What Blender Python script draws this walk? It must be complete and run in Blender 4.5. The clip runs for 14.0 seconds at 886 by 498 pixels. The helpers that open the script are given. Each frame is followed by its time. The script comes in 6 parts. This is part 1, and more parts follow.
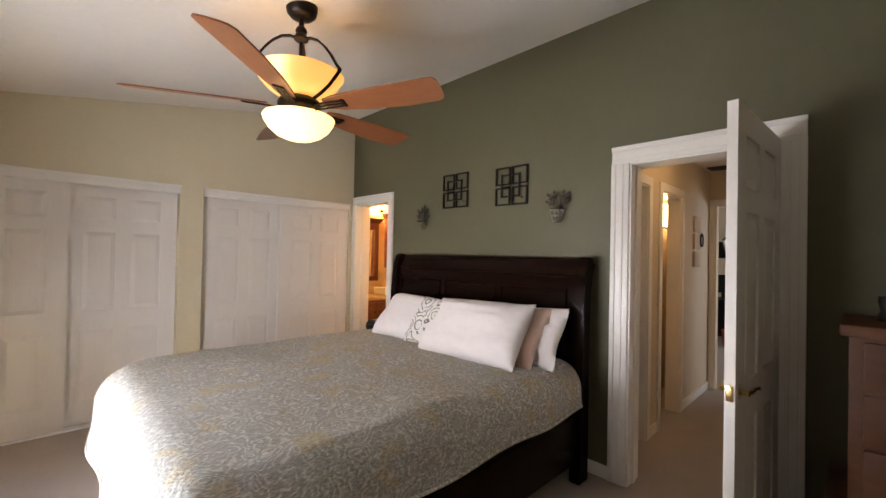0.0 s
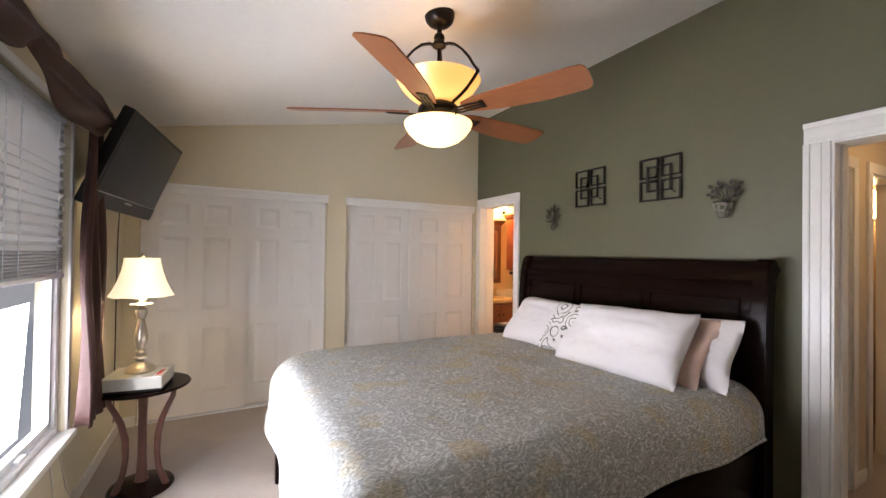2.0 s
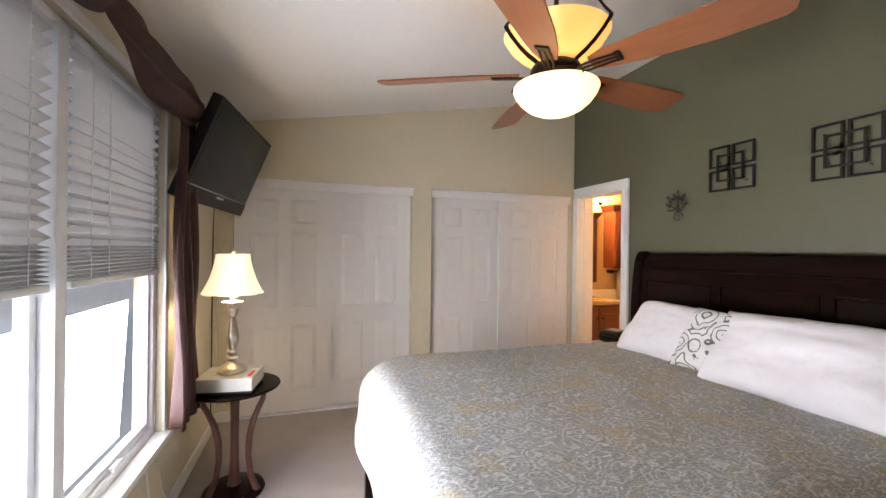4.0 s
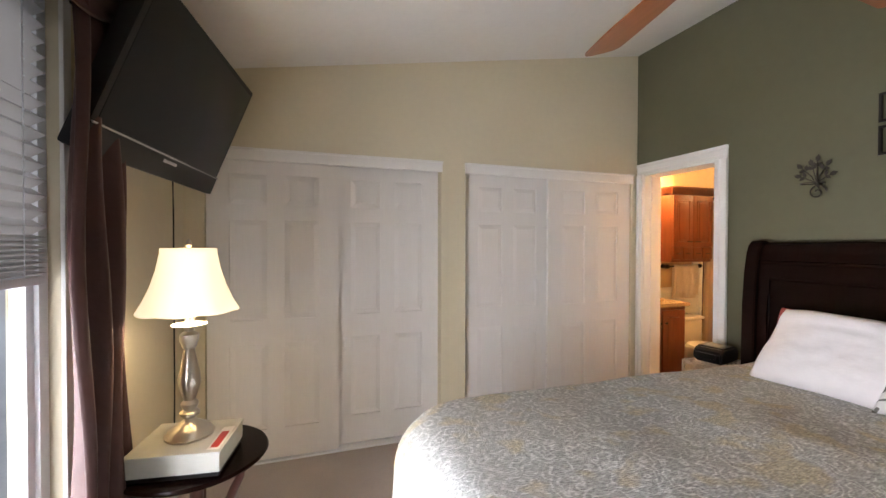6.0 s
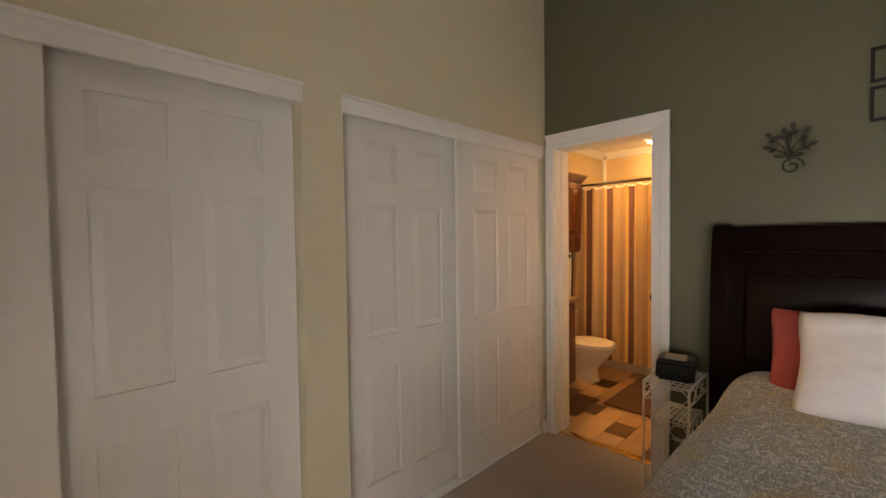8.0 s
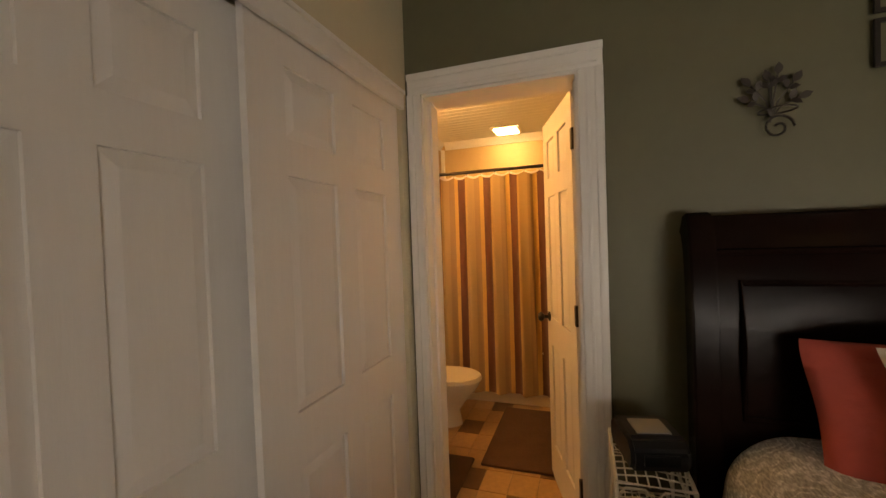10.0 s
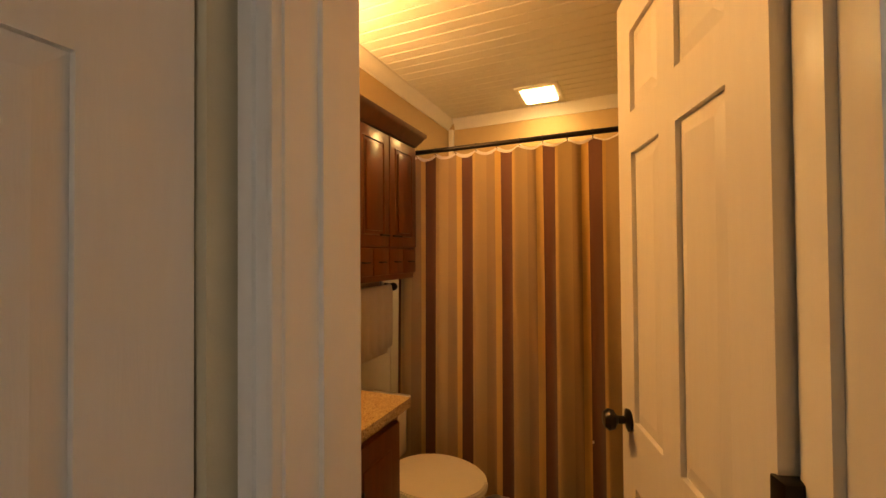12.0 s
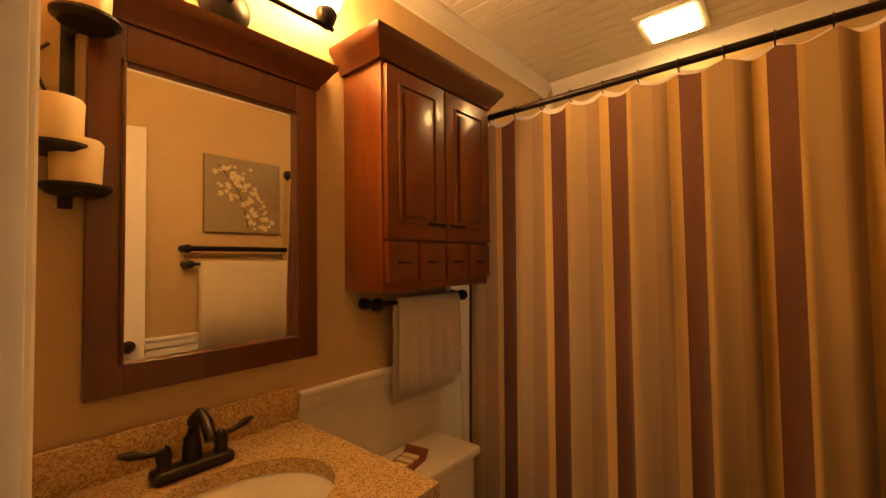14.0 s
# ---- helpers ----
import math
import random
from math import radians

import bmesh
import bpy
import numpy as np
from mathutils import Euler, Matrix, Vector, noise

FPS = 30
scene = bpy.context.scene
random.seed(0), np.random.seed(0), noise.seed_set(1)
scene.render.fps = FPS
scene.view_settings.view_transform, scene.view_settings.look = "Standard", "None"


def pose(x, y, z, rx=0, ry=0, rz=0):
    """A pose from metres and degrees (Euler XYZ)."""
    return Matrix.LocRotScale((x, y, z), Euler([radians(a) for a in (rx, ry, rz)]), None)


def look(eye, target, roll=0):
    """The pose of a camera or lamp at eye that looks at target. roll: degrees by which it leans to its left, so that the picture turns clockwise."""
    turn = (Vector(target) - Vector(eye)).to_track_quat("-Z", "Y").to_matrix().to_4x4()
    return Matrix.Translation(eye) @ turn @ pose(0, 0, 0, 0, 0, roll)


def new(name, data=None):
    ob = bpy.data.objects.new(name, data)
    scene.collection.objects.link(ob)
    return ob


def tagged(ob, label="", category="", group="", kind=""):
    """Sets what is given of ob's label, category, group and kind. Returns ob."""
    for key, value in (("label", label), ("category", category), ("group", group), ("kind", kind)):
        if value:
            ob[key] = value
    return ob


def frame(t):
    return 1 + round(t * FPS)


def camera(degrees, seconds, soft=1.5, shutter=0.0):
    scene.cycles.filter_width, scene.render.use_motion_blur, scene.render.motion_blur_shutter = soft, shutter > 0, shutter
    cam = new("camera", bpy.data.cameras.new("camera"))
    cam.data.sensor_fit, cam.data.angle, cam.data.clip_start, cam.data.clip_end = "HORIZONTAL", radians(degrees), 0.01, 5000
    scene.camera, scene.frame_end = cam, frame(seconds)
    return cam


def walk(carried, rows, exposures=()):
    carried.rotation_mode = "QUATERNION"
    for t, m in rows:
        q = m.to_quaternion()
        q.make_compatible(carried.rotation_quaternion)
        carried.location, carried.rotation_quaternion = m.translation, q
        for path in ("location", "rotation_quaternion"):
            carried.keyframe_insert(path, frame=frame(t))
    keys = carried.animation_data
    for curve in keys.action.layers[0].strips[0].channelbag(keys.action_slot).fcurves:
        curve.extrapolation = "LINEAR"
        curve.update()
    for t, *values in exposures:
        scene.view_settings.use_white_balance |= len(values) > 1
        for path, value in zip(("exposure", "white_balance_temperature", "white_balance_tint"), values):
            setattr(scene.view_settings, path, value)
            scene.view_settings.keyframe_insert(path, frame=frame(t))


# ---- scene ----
cam = camera(95.3, 14.0)
METRES, EYE, TILT, LEAN, TURN = 5.88, 1.45, 0.0, 0.0, -44.3
ROWS = [
    (0.0, 0.0, 0.0, 0.0, -0.01, 0.7, -1.18),
    (0.5, -0.0063, 0.0023, -0.0008, 3.81, 0.89, -0.89),
    (1.0, -0.0118, 0.0045, -0.0006, 7.36, 0.75, -0.64),
    (1.5, -0.0183, 0.007, 0.0001, 11.1, 0.7, -0.73),
    (2.0, -0.026, 0.0103, 0.0011, 15.88, 0.62, -0.75),
    (2.5, -0.0361, 0.017, 0.0009, 19.95, 0.44, -0.6),
    (3.0, -0.0472, 0.0281, 0.0002, 22.95, 0.48, -0.77),
    (3.5, -0.0588, 0.0415, -0.0002, 25.96, 0.29, -0.71),
    (6.0, -0.187, 0.1683, -0.0047, 25.65, -0.75, -0.12),
    (6.5, -0.2239, 0.2047, -0.0049, 21.67, -1.46, -0.27),
    (7.0, -0.259, 0.2464, -0.006, 15.29, -1.69, 0.32),
    (7.5, -0.2869, 0.2935, -0.0078, 7.78, -2.0, 0.61),
    (8.0, -0.312, 0.3461, -0.0073, -0.02, -1.71, 0.82),
    (8.5, -0.3299, 0.3987, -0.0087, -9.04, -1.75, 1.39),
    (9.6, -0.318, 0.515, -0.0105, -23.0, -1.6, 1.9),
    (11.0, -0.2452, 0.6383, -0.0126, -30.67, -0.97, 2.18),
    (11.5, -0.212, 0.683, -0.017, -28.27, 0.08, 1.38),
    (12.0, -0.1793, 0.7221, -0.0168, -22.2, 0.86, 0.44),
    (12.5, -0.1556, 0.7569, -0.0212, -17.38, 1.42, 0.57),
    (13.0, -0.1357, 0.7802, -0.0199, -13.96, 1.62, 1.5),
    (13.5, -0.1235, 0.798, -0.0207, -9.06, 1.7, 0.59),
    (14.0, -0.1177, 0.8075, -0.0226, -5.5, 1.86, 0.81),
]
EXPO = [(0.0, -0.25, 6800, 18), (1.5, -0.15, 6400, 18), (3.0, -0.1, 6250, 18), (6.0, -0.1, 6300, 16), (7.0, -0.38, 6800, 16), (8.0, -0.85, 7300, 17), (8.5, -1.15, 8300, 18), (11.0, -1.48, 8600, 17), (12.5, -1.85, 8700, 20), (14.0, -1.85, 8600, 24)]
walk(cam, [(t, pose(0, 0, EYE, TILT, LEAN, TURN) @ pose(METRES * x, METRES * y, METRES * z, 90 + pitch, roll, yaw)) for t, x, y, z, yaw, pitch, roll in ROWS], EXPO)

# ---- plan, metres ----
GX, CY, WX, BY = 2.646, 4.2875, -0.80, -1.7      # green wall, closet wall, window wall, back wall
BX, VY, OY, TX = 2.84, 5.04, 3.52, 5.25          # bathroom: door wall, vanity wall, opposite wall, tub's back wall
WIN_Y0, WIN_Y1, WIN_Z0, WIN_Z1 = 1.15, 3.0, 0.48, 2.16


def roof(x):
    return 2.60 + 0.1735 * x


# ---- world and lights ----
world = bpy.data.worlds.new("sky")
world.use_nodes = True
scene.world = world
wn = world.node_tree
sky = wn.nodes.new("ShaderNodeTexSky")
sky.sky_type, sky.sun_disc = 'NISHITA', False
sky.sun_elevation, sky.sun_rotation = radians(42), radians(250)
wn.links.new(sky.outputs[0], wn.nodes["Background"].inputs[0])
wn.nodes["Background"].inputs[1].default_value = 0.06


def area(name, m, sx, sy, watts, col):
    d = bpy.data.lights.new(name, 'AREA')
    d.shape, d.size, d.size_y, d.energy, d.color = 'RECTANGLE', sx, sy, watts, col
    o = new(name, d)
    o.matrix_world = m
    return o


sun = bpy.data.lights.new("sun", 'SUN')
sun.energy, sun.angle, sun.color = 2.6, radians(15), (1, 0.96, 0.9)
new("sun", sun).matrix_world = look((-5, -0.6, 4.6), (0, 0.6, 0))
area("window_daylight", look((WX - 0.15, (WIN_Y0 + WIN_Y1) / 2, 0.84), (3, (WIN_Y0 + WIN_Y1) / 2, 0.64)), 1.75, 0.68, 66, (0.93, 0.97, 1.0))


# ---- materials ----
def mat(name, col, rough=0.5, metal=0.0, var=0.08, scale=6.0, bump=0.0, bscale=120.0, emit=None, coat=0.0, sheen=0.0, stretch=None, spec=0.5):
    """Principled surface with two scales of colour variation and fine relief."""
    m = bpy.data.materials.new(name)
    m.use_nodes = True
    nt = m.node_tree
    p = nt.nodes["Principled BSDF"]
    p.inputs["Roughness"].default_value, p.inputs["Metallic"].default_value = rough, metal
    p.inputs["Coat Weight"].default_value, p.inputs["Sheen Weight"].default_value = coat, sheen
    p.inputs["Specular IOR Level"].default_value = spec
    tc = nt.nodes.new("ShaderNodeTexCoord")
    mp = nt.nodes.new("ShaderNodeMapping")
    nt.links.new(tc.outputs["Object"], mp.inputs[0])
    if stretch:
        mp.inputs["Scale"].default_value = stretch
    n1, n2 = nt.nodes.new("ShaderNodeTexNoise"), nt.nodes.new("ShaderNodeTexNoise")
    n1.inputs["Scale"].default_value, n2.inputs["Scale"].default_value = scale * 0.3, scale * 4
    n1.inputs["Detail"].default_value = n2.inputs["Detail"].default_value = 5
    nt.links.new(mp.outputs[0], n1.inputs["Vector"])
    nt.links.new(mp.outputs[0], n2.inputs["Vector"])
    add = nt.nodes.new("ShaderNodeMath")
    add.operation = 'ADD'
    nt.links.new(n1.outputs[0], add.inputs[0])
    nt.links.new(n2.outputs[0], add.inputs[1])
    ramp = nt.nodes.new("ShaderNodeMapRange")
    ramp.inputs[1].default_value, ramp.inputs[2].default_value = 0.6, 1.4
    ramp.inputs[3].default_value, ramp.inputs[4].default_value = 1 - var, 1 + var
    nt.links.new(add.outputs[0], ramp.inputs[0])
    mul = nt.nodes.new("ShaderNodeVectorMath")
    mul.operation = 'SCALE'
    mul.inputs[0].default_value = col[:3]
    nt.links.new(ramp.outputs[0], mul.inputs["Scale"])
    nt.links.new(mul.outputs[0], p.inputs["Base Color"])
    if bump:
        nb = nt.nodes.new("ShaderNodeTexNoise")
        nb.inputs["Scale"].default_value, nb.inputs["Detail"].default_value = bscale, 4
        nt.links.new(mp.outputs[0], nb.inputs["Vector"])
        b = nt.nodes.new("ShaderNodeBump")
        b.inputs["Strength"].default_value, b.inputs["Distance"].default_value = bump, 0.01
        nt.links.new(nb.outputs[0], b.inputs["Height"])
        nt.links.new(b.outputs[0], p.inputs["Normal"])
    if emit:
        p.inputs["Emission Color"].default_value = (*emit[0], 1)
        p.inputs["Emission Strength"].default_value = emit[1]
    return m


GREEN = mat("sage_paint", (0.110, 0.103, 0.056), 0.55, var=0.05, bump=0.08, bscale=220)
CREAM = mat("cream_paint", (0.63, 0.56, 0.40), 0.6, var=0.03, bump=0.08, bscale=220)
CEIL = mat("ceiling_paint", (0.78, 0.76, 0.72), 0.8, var=0.03, bump=0.15, bscale=150)
WHITE = mat("white_trim_paint", (0.80, 0.78, 0.74), 0.35, var=0.03, bump=0.03, bscale=60)
DOORW = mat("white_door_paint", (0.78, 0.75, 0.71), 0.4, var=0.03, bump=0.06, bscale=90, stretch=(3, 3, 0.3))
CARPET = mat("beige_carpet", (0.42, 0.35, 0.30), 0.95, var=0.14, scale=14, bump=0.9, bscale=500, sheen=0.3)
ESPRESSO = mat("espresso_wood", (0.0085, 0.0035, 0.0025), 0.2, var=0.35, scale=5, bump=0.015, spec=0.08, stretch=(1, 0.15, 1))
CHERRY = mat("cherry_wood", (0.148, 0.038, 0.011), 0.30, var=0.3, scale=9, bump=0.03, coat=0.2, stretch=(1, 1, 0.12))
DARKCHERRY = mat("dark_cherry_wood", (0.088, 0.024, 0.008), 0.32, var=0.35, scale=9, bump=0.03, coat=0.2, stretch=(1, 1, 0.12))
OAK = mat("oak_chest_wood", (0.075, 0.026, 0.009), 0.5, spec=0.2, var=0.3, scale=9, bump=0.03, stretch=(1, 0.15, 1))
BLADE = mat("blade_wood", (0.27, 0.095, 0.035), 0.35, var=0.2, scale=8, stretch=(0.2, 1, 1))
BRONZE = mat("oil_rubbed_bronze", (0.014, 0.0095, 0.0075), 0.36, 0.55, var=0.3, scale=20)
BLACKM = mat("black_metal", (0.014, 0.010, 0.008), 0.45, 0.4, var=0.3, scale=20)
BRASS = mat("brass", (0.75, 0.52, 0.22), 0.22, 1.0)
NICKEL = mat("brushed_brass_nickel", (0.52, 0.47, 0.39), 0.28, 1.0)
WIRE = mat("white_wire", (0.78, 0.74, 0.64), 0.4)
PLASTIC = mat("black_plastic", (0.010, 0.010, 0.011), 0.45, var=0.15, spec=0.25)
SCREEN = mat("tv_screen", (0.006, 0.006, 0.007), 0.3, spec=0.2)
BOXGREY = mat("pale_grey_plastic", (0.55, 0.54, 0.48), 0.45)
PILLOW = mat("white_cotton", (0.80, 0.76, 0.76), 0.85, var=0.04, bump=0.25, bscale=25, sheen=0.2)
PEACH = mat("peach_cotton", (0.60, 0.42, 0.34), 0.85, var=0.06, bump=0.2, bscale=40)
REDFAB = mat("red_cotton", (0.42, 0.07, 0.05), 0.85, var=0.1, bump=0.2, bscale=40)
DRAPE = mat("plum_brown_satin", (0.045, 0.019, 0.016), 0.6, var=0.15, spec=0.25, bump=0.1, bscale=60)
CERAMIC = mat("white_ceramic", (0.80, 0.76, 0.68), 0.12, var=0.02)
GREY = mat("grey_plastic", (0.25, 0.25, 0.25), 0.5)
REDP = mat("red_label", (0.6, 0.05, 0.04), 0.4)
TAN = mat("tan_paint", (0.51, 0.37, 0.205), 0.6, var=0.04, bump=0.08, bscale=220)
HALLP = mat("hall_paint", (0.62, 0.52, 0.38), 0.6, var=0.03, bump=0.08, bscale=220)
TOWEL = mat("cream_towel", (0.72, 0.64, 0.50), 0.95, var=0.06, bump=0.6, bscale=220, sheen=0.4)
RUG = mat("brown_bath_rug", (0.10, 0.055, 0.035), 0.98, var=0.25, scale=30, bump=1.0, bscale=300)
WAX = mat("ivory_wax", (0.75, 0.6, 0.38), 0.5)
BLEAF = mat("dark_bronze_leaf", (0.045, 0.036, 0.028), 0.5, 0.4)
SILVERLEAF = mat("pale_metal_leaf", (0.32, 0.29, 0.24), 0.45, 0.6)
VINYL = mat("white_window_vinyl", (0.82, 0.84, 0.86), 0.35)
GROUT = mat("grout", (0.30, 0.22, 0.14), 0.9)
TILE_L = mat("tan_tile", (0.42, 0.27, 0.14), 0.4, var=0.2, scale=8)
TILE_D = mat("brown_tile", (0.12, 0.065, 0.035), 0.4, var=0.25, scale=8)
SHADE = mat("lamp_shade_fabric", (0.85, 0.78, 0.62), 0.9, emit=((1.0, 0.80, 0.48), 1.15))
FANBOWL = mat("lit_alabaster_bowl", (0.9, 0.75, 0.45), 0.3, emit=((1.0, 0.70, 0.30), 2.3))
FANUP = mat("lit_amber_glass", (0.9, 0.65, 0.3), 0.3, emit=((1.0, 0.47, 0.10), 1.25))
LAMPBULB = mat("lit_lamp_bulb", (1, 0.9, 0.7), 0.3, emit=((1.0, 0.80, 0.5), 220.0))
BULB = mat("lit_bulb", (1, 0.9, 0.7), 0.3, emit=((1.0, 0.82, 0.5), 14.0))
VGLOBE = mat("lit_vanity_glass", (1, 0.9, 0.7), 0.3, emit=((1.0, 0.58, 0.21), 430.0))
PANEL = mat("lit_ceiling_lens", (1, 0.95, 0.85), 0.3, emit=((1.0, 0.70, 0.30), 125.0))
HALLLAMP = mat("lit_hall_dome", (1, 0.9, 0.7), 0.3, emit=((1.0, 0.66, 0.32), 30.0))
HALLGLASS = mat("lit_hall_glass", (1, 0.9, 0.7), 0.3, emit=((1.0, 0.66, 0.30), 40.0))
DAYGLOW = mat("bright_overcast", (0.9, 0.95, 1.0), 1.0, emit=((0.90, 0.96, 1.0), 2.6))


def nodes_of(m):
    return m.node_tree, m.node_tree.nodes["Principled BSDF"]


def quilt_material():
    m = mat("quilted_paisley", (0.4, 0.4, 0.35), 0.9, bump=0, sheen=0.1)
    nt, p = nodes_of(m)
    tc = nt.nodes.new("ShaderNodeTexCoord")
    wob = nt.nodes.new("ShaderNodeTexNoise")
    wob.inputs["Scale"].default_value = 11
    mix = nt.nodes.new("ShaderNodeMixRGB")
    mix.inputs[0].default_value = 0.16
    vor = nt.nodes.new("ShaderNodeTexVoronoi")
    vor.inputs["Scale"].default_value = 9
    vor.feature = 'F1'
    sine = nt.nodes.new("ShaderNodeMath")
    sine.operation = 'SINE'
    mulk = nt.nodes.new("ShaderNodeMath")
    mulk.operation = 'MULTIPLY'
    mulk.inputs[1].default_value = 32
    nt.links.new(tc.outputs["Object"], wob.inputs["Vector"])
    nt.links.new(tc.outputs["Object"], mix.inputs[1])
    nt.links.new(wob.outputs["Color"], mix.inputs[2])
    nt.links.new(mix.outputs[0], vor.inputs["Vector"])
    nt.links.new(vor.outputs["Distance"], mulk.inputs[0])
    nt.links.new(mulk.outputs[0], sine.inputs[0])
    ramp = nt.nodes.new("ShaderNodeValToRGB")
    ramp.color_ramp.elements[0].position, ramp.color_ramp.elements[0].color = 0.15, (0.45, 0.46, 0.445, 1)
    ramp.color_ramp.elements[1].position, ramp.color_ramp.elements[1].color = 0.95, (0.68, 0.685, 0.67, 1)
    nt.links.new(sine.outputs[0], ramp.inputs[0])
    blot = nt.nodes.new("ShaderNodeTexNoise")
    blot.inputs["Scale"].default_value = 7
    nt.links.new(tc.outputs["Object"], blot.inputs["Vector"])
    br = nt.nodes.new("ShaderNodeMapRange")
    br.inputs[1].default_value, br.inputs[2].default_value = 0.56, 0.66
    br.inputs[4].default_value = 0.55
    nt.links.new(blot.outputs[0], br.inputs[0])
    gold = nt.nodes.new("ShaderNodeMixRGB")
    gold.inputs[2].default_value = (0.56, 0.47, 0.26, 1)
    nt.links.new(br.outputs[0], gold.inputs[0])
    nt.links.new(ramp.outputs[0], gold.inputs[1])
    # crinkled stitching: highlights on its streaks and shaded creases are put into the colour
    fine = nt.nodes.new("ShaderNodeTexNoise")
    fine.inputs["Scale"].default_value, fine.inputs["Detail"].default_value = 130, 6
    mp = nt.nodes.new("ShaderNodeMapping")
    mp.inputs["Scale"].default_value, mp.inputs["Rotation"].default_value = (0.5, 1.7, 1), (0, 0, radians(-30))
    nt.links.new(tc.outputs["Object"], mp.inputs[0])
    nt.links.new(mp.outputs[0], fine.inputs["Vector"])
    dark = nt.nodes.new("ShaderNodeMixRGB")
    dark.blend_type = 'MULTIPLY'
    dark.inputs[0].default_value = 0.85
    fr = nt.nodes.new("ShaderNodeMapRange")
    fr.inputs[1].default_value, fr.inputs[2].default_value, fr.inputs[3].default_value, fr.inputs[4].default_value = 0.38, 0.66, 0.68, 1.4
    nt.links.new(fine.outputs[0], fr.inputs[0])
    nt.links.new(gold.outputs[0], dark.inputs[1])
    nt.links.new(fr.outputs[0], dark.inputs[2])
    nt.links.new(dark.outputs[0], p.inputs["Base Color"])
    b = nt.nodes.new("ShaderNodeBump")
    b.inputs["Strength"].default_value, b.inputs["Distance"].default_value = 0.9, 0.012
    nt.links.new(fine.outputs[0], b.inputs["Height"])
    nt.links.new(b.outputs[0], p.inputs["Normal"])
    return m


def stripe_material():
    m = mat("striped_curtain_fabric", (0.5, 0.4, 0.2), 0.75, bump=0, sheen=0.2)
    nt, p = nodes_of(m)
    uv = nt.nodes.new("ShaderNodeUVMap")
    sep = nt.nodes.new("ShaderNodeSeparateXYZ")
    nt.links.new(uv.outputs[0], sep.inputs[0])
    fr = nt.nodes.new("ShaderNodeMath")
    fr.operation = 'FRACT'
    nt.links.new(sep.outputs[0], fr.inputs[0])
    ramp = nt.nodes.new("ShaderNodeValToRGB")
    ramp.color_ramp.interpolation = 'CONSTANT'
    e = ramp.color_ramp.elements
    tones = [(0.0, (0.10, 0.034, 0.018)), (0.26, (0.50, 0.34, 0.14)), (0.36, (0.41, 0.29, 0.15)), (0.62, (0.33, 0.225, 0.12)), (0.84, (0.60, 0.40, 0.15))]
    for k, (pos, c) in enumerate(tones):
        el = e[k] if k < 2 else e.new(pos)
        el.position, el.color = pos, (*c, 1)
    nt.links.new(fr.outputs[0], ramp.inputs[0])
    nt.links.new(ramp.outputs[0], p.inputs["Base Color"])
    tc = nt.nodes.new("ShaderNodeTexCoord")
    n = nt.nodes.new("ShaderNodeTexNoise")
    n.inputs["Scale"].default_value = 300
    nt.links.new(tc.outputs["Object"], n.inputs["Vector"])
    b = nt.nodes.new("ShaderNodeBump")
    b.inputs["Strength"].default_value, b.inputs["Distance"].default_value = 0.15, 0.004
    nt.links.new(n.outputs[0], b.inputs["Height"])
    nt.links.new(b.outputs[0], p.inputs["Normal"])
    return m


def granite_material():
    m = mat("speckled_granite", (0.5, 0.35, 0.18), 0.18, bump=0)
    nt, p = nodes_of(m)
    tc = nt.nodes.new("ShaderNodeTexCoord")
    v = nt.nodes.new("ShaderNodeTexVoronoi")
    v.inputs["Scale"].default_value = 260
    nt.links.new(tc.outputs["Object"], v.inputs["Vector"])
    ramp = nt.nodes.new("ShaderNodeValToRGB")
    e = ramp.color_ramp.elements
    e[0].position, e[0].color = 0.06, (0.29, 0.17, 0.085, 1)
    e[1].position, e[1].color = 0.9, (0.58, 0.43, 0.24, 1)
    e.new(0.3).color = (0.40, 0.27, 0.13, 1)
    sep = nt.nodes.new("ShaderNodeSeparateColor")
    nt.links.new(v.outputs["Color"], sep.inputs[0])
    nt.links.new(sep.outputs[0], ramp.inputs[0])
    nt.links.new(ramp.outputs[0], p.inputs["Base Color"])
    return m


def glass_material():
    m = mat("window_glass", (1, 1, 1), 0.02)
    nt, p = nodes_of(m)
    p.inputs["Transmission Weight"].default_value = 1.0
    p.inputs["IOR"].default_value = 1.02
    return m


def blind_material():
    m = mat("pleated_shade_fabric", (0.50, 0.485, 0.47), 0.9, var=0.03)
    nt, p = nodes_of(m)
    tr = nt.nodes.new("ShaderNodeBsdfTranslucent")
    tr.inputs[0].default_value = (0.55, 0.53, 0.52, 1)
    mx = nt.nodes.new("ShaderNodeMixShader")
    mx.inputs[0].default_value = 0.13
    nt.links.new(p.outputs[0], mx.inputs[1])
    nt.links.new(tr.outputs[0], mx.inputs[2])
    nt.links.new(mx.outputs[0], nt.nodes["Material Output"].inputs[0])
    return m


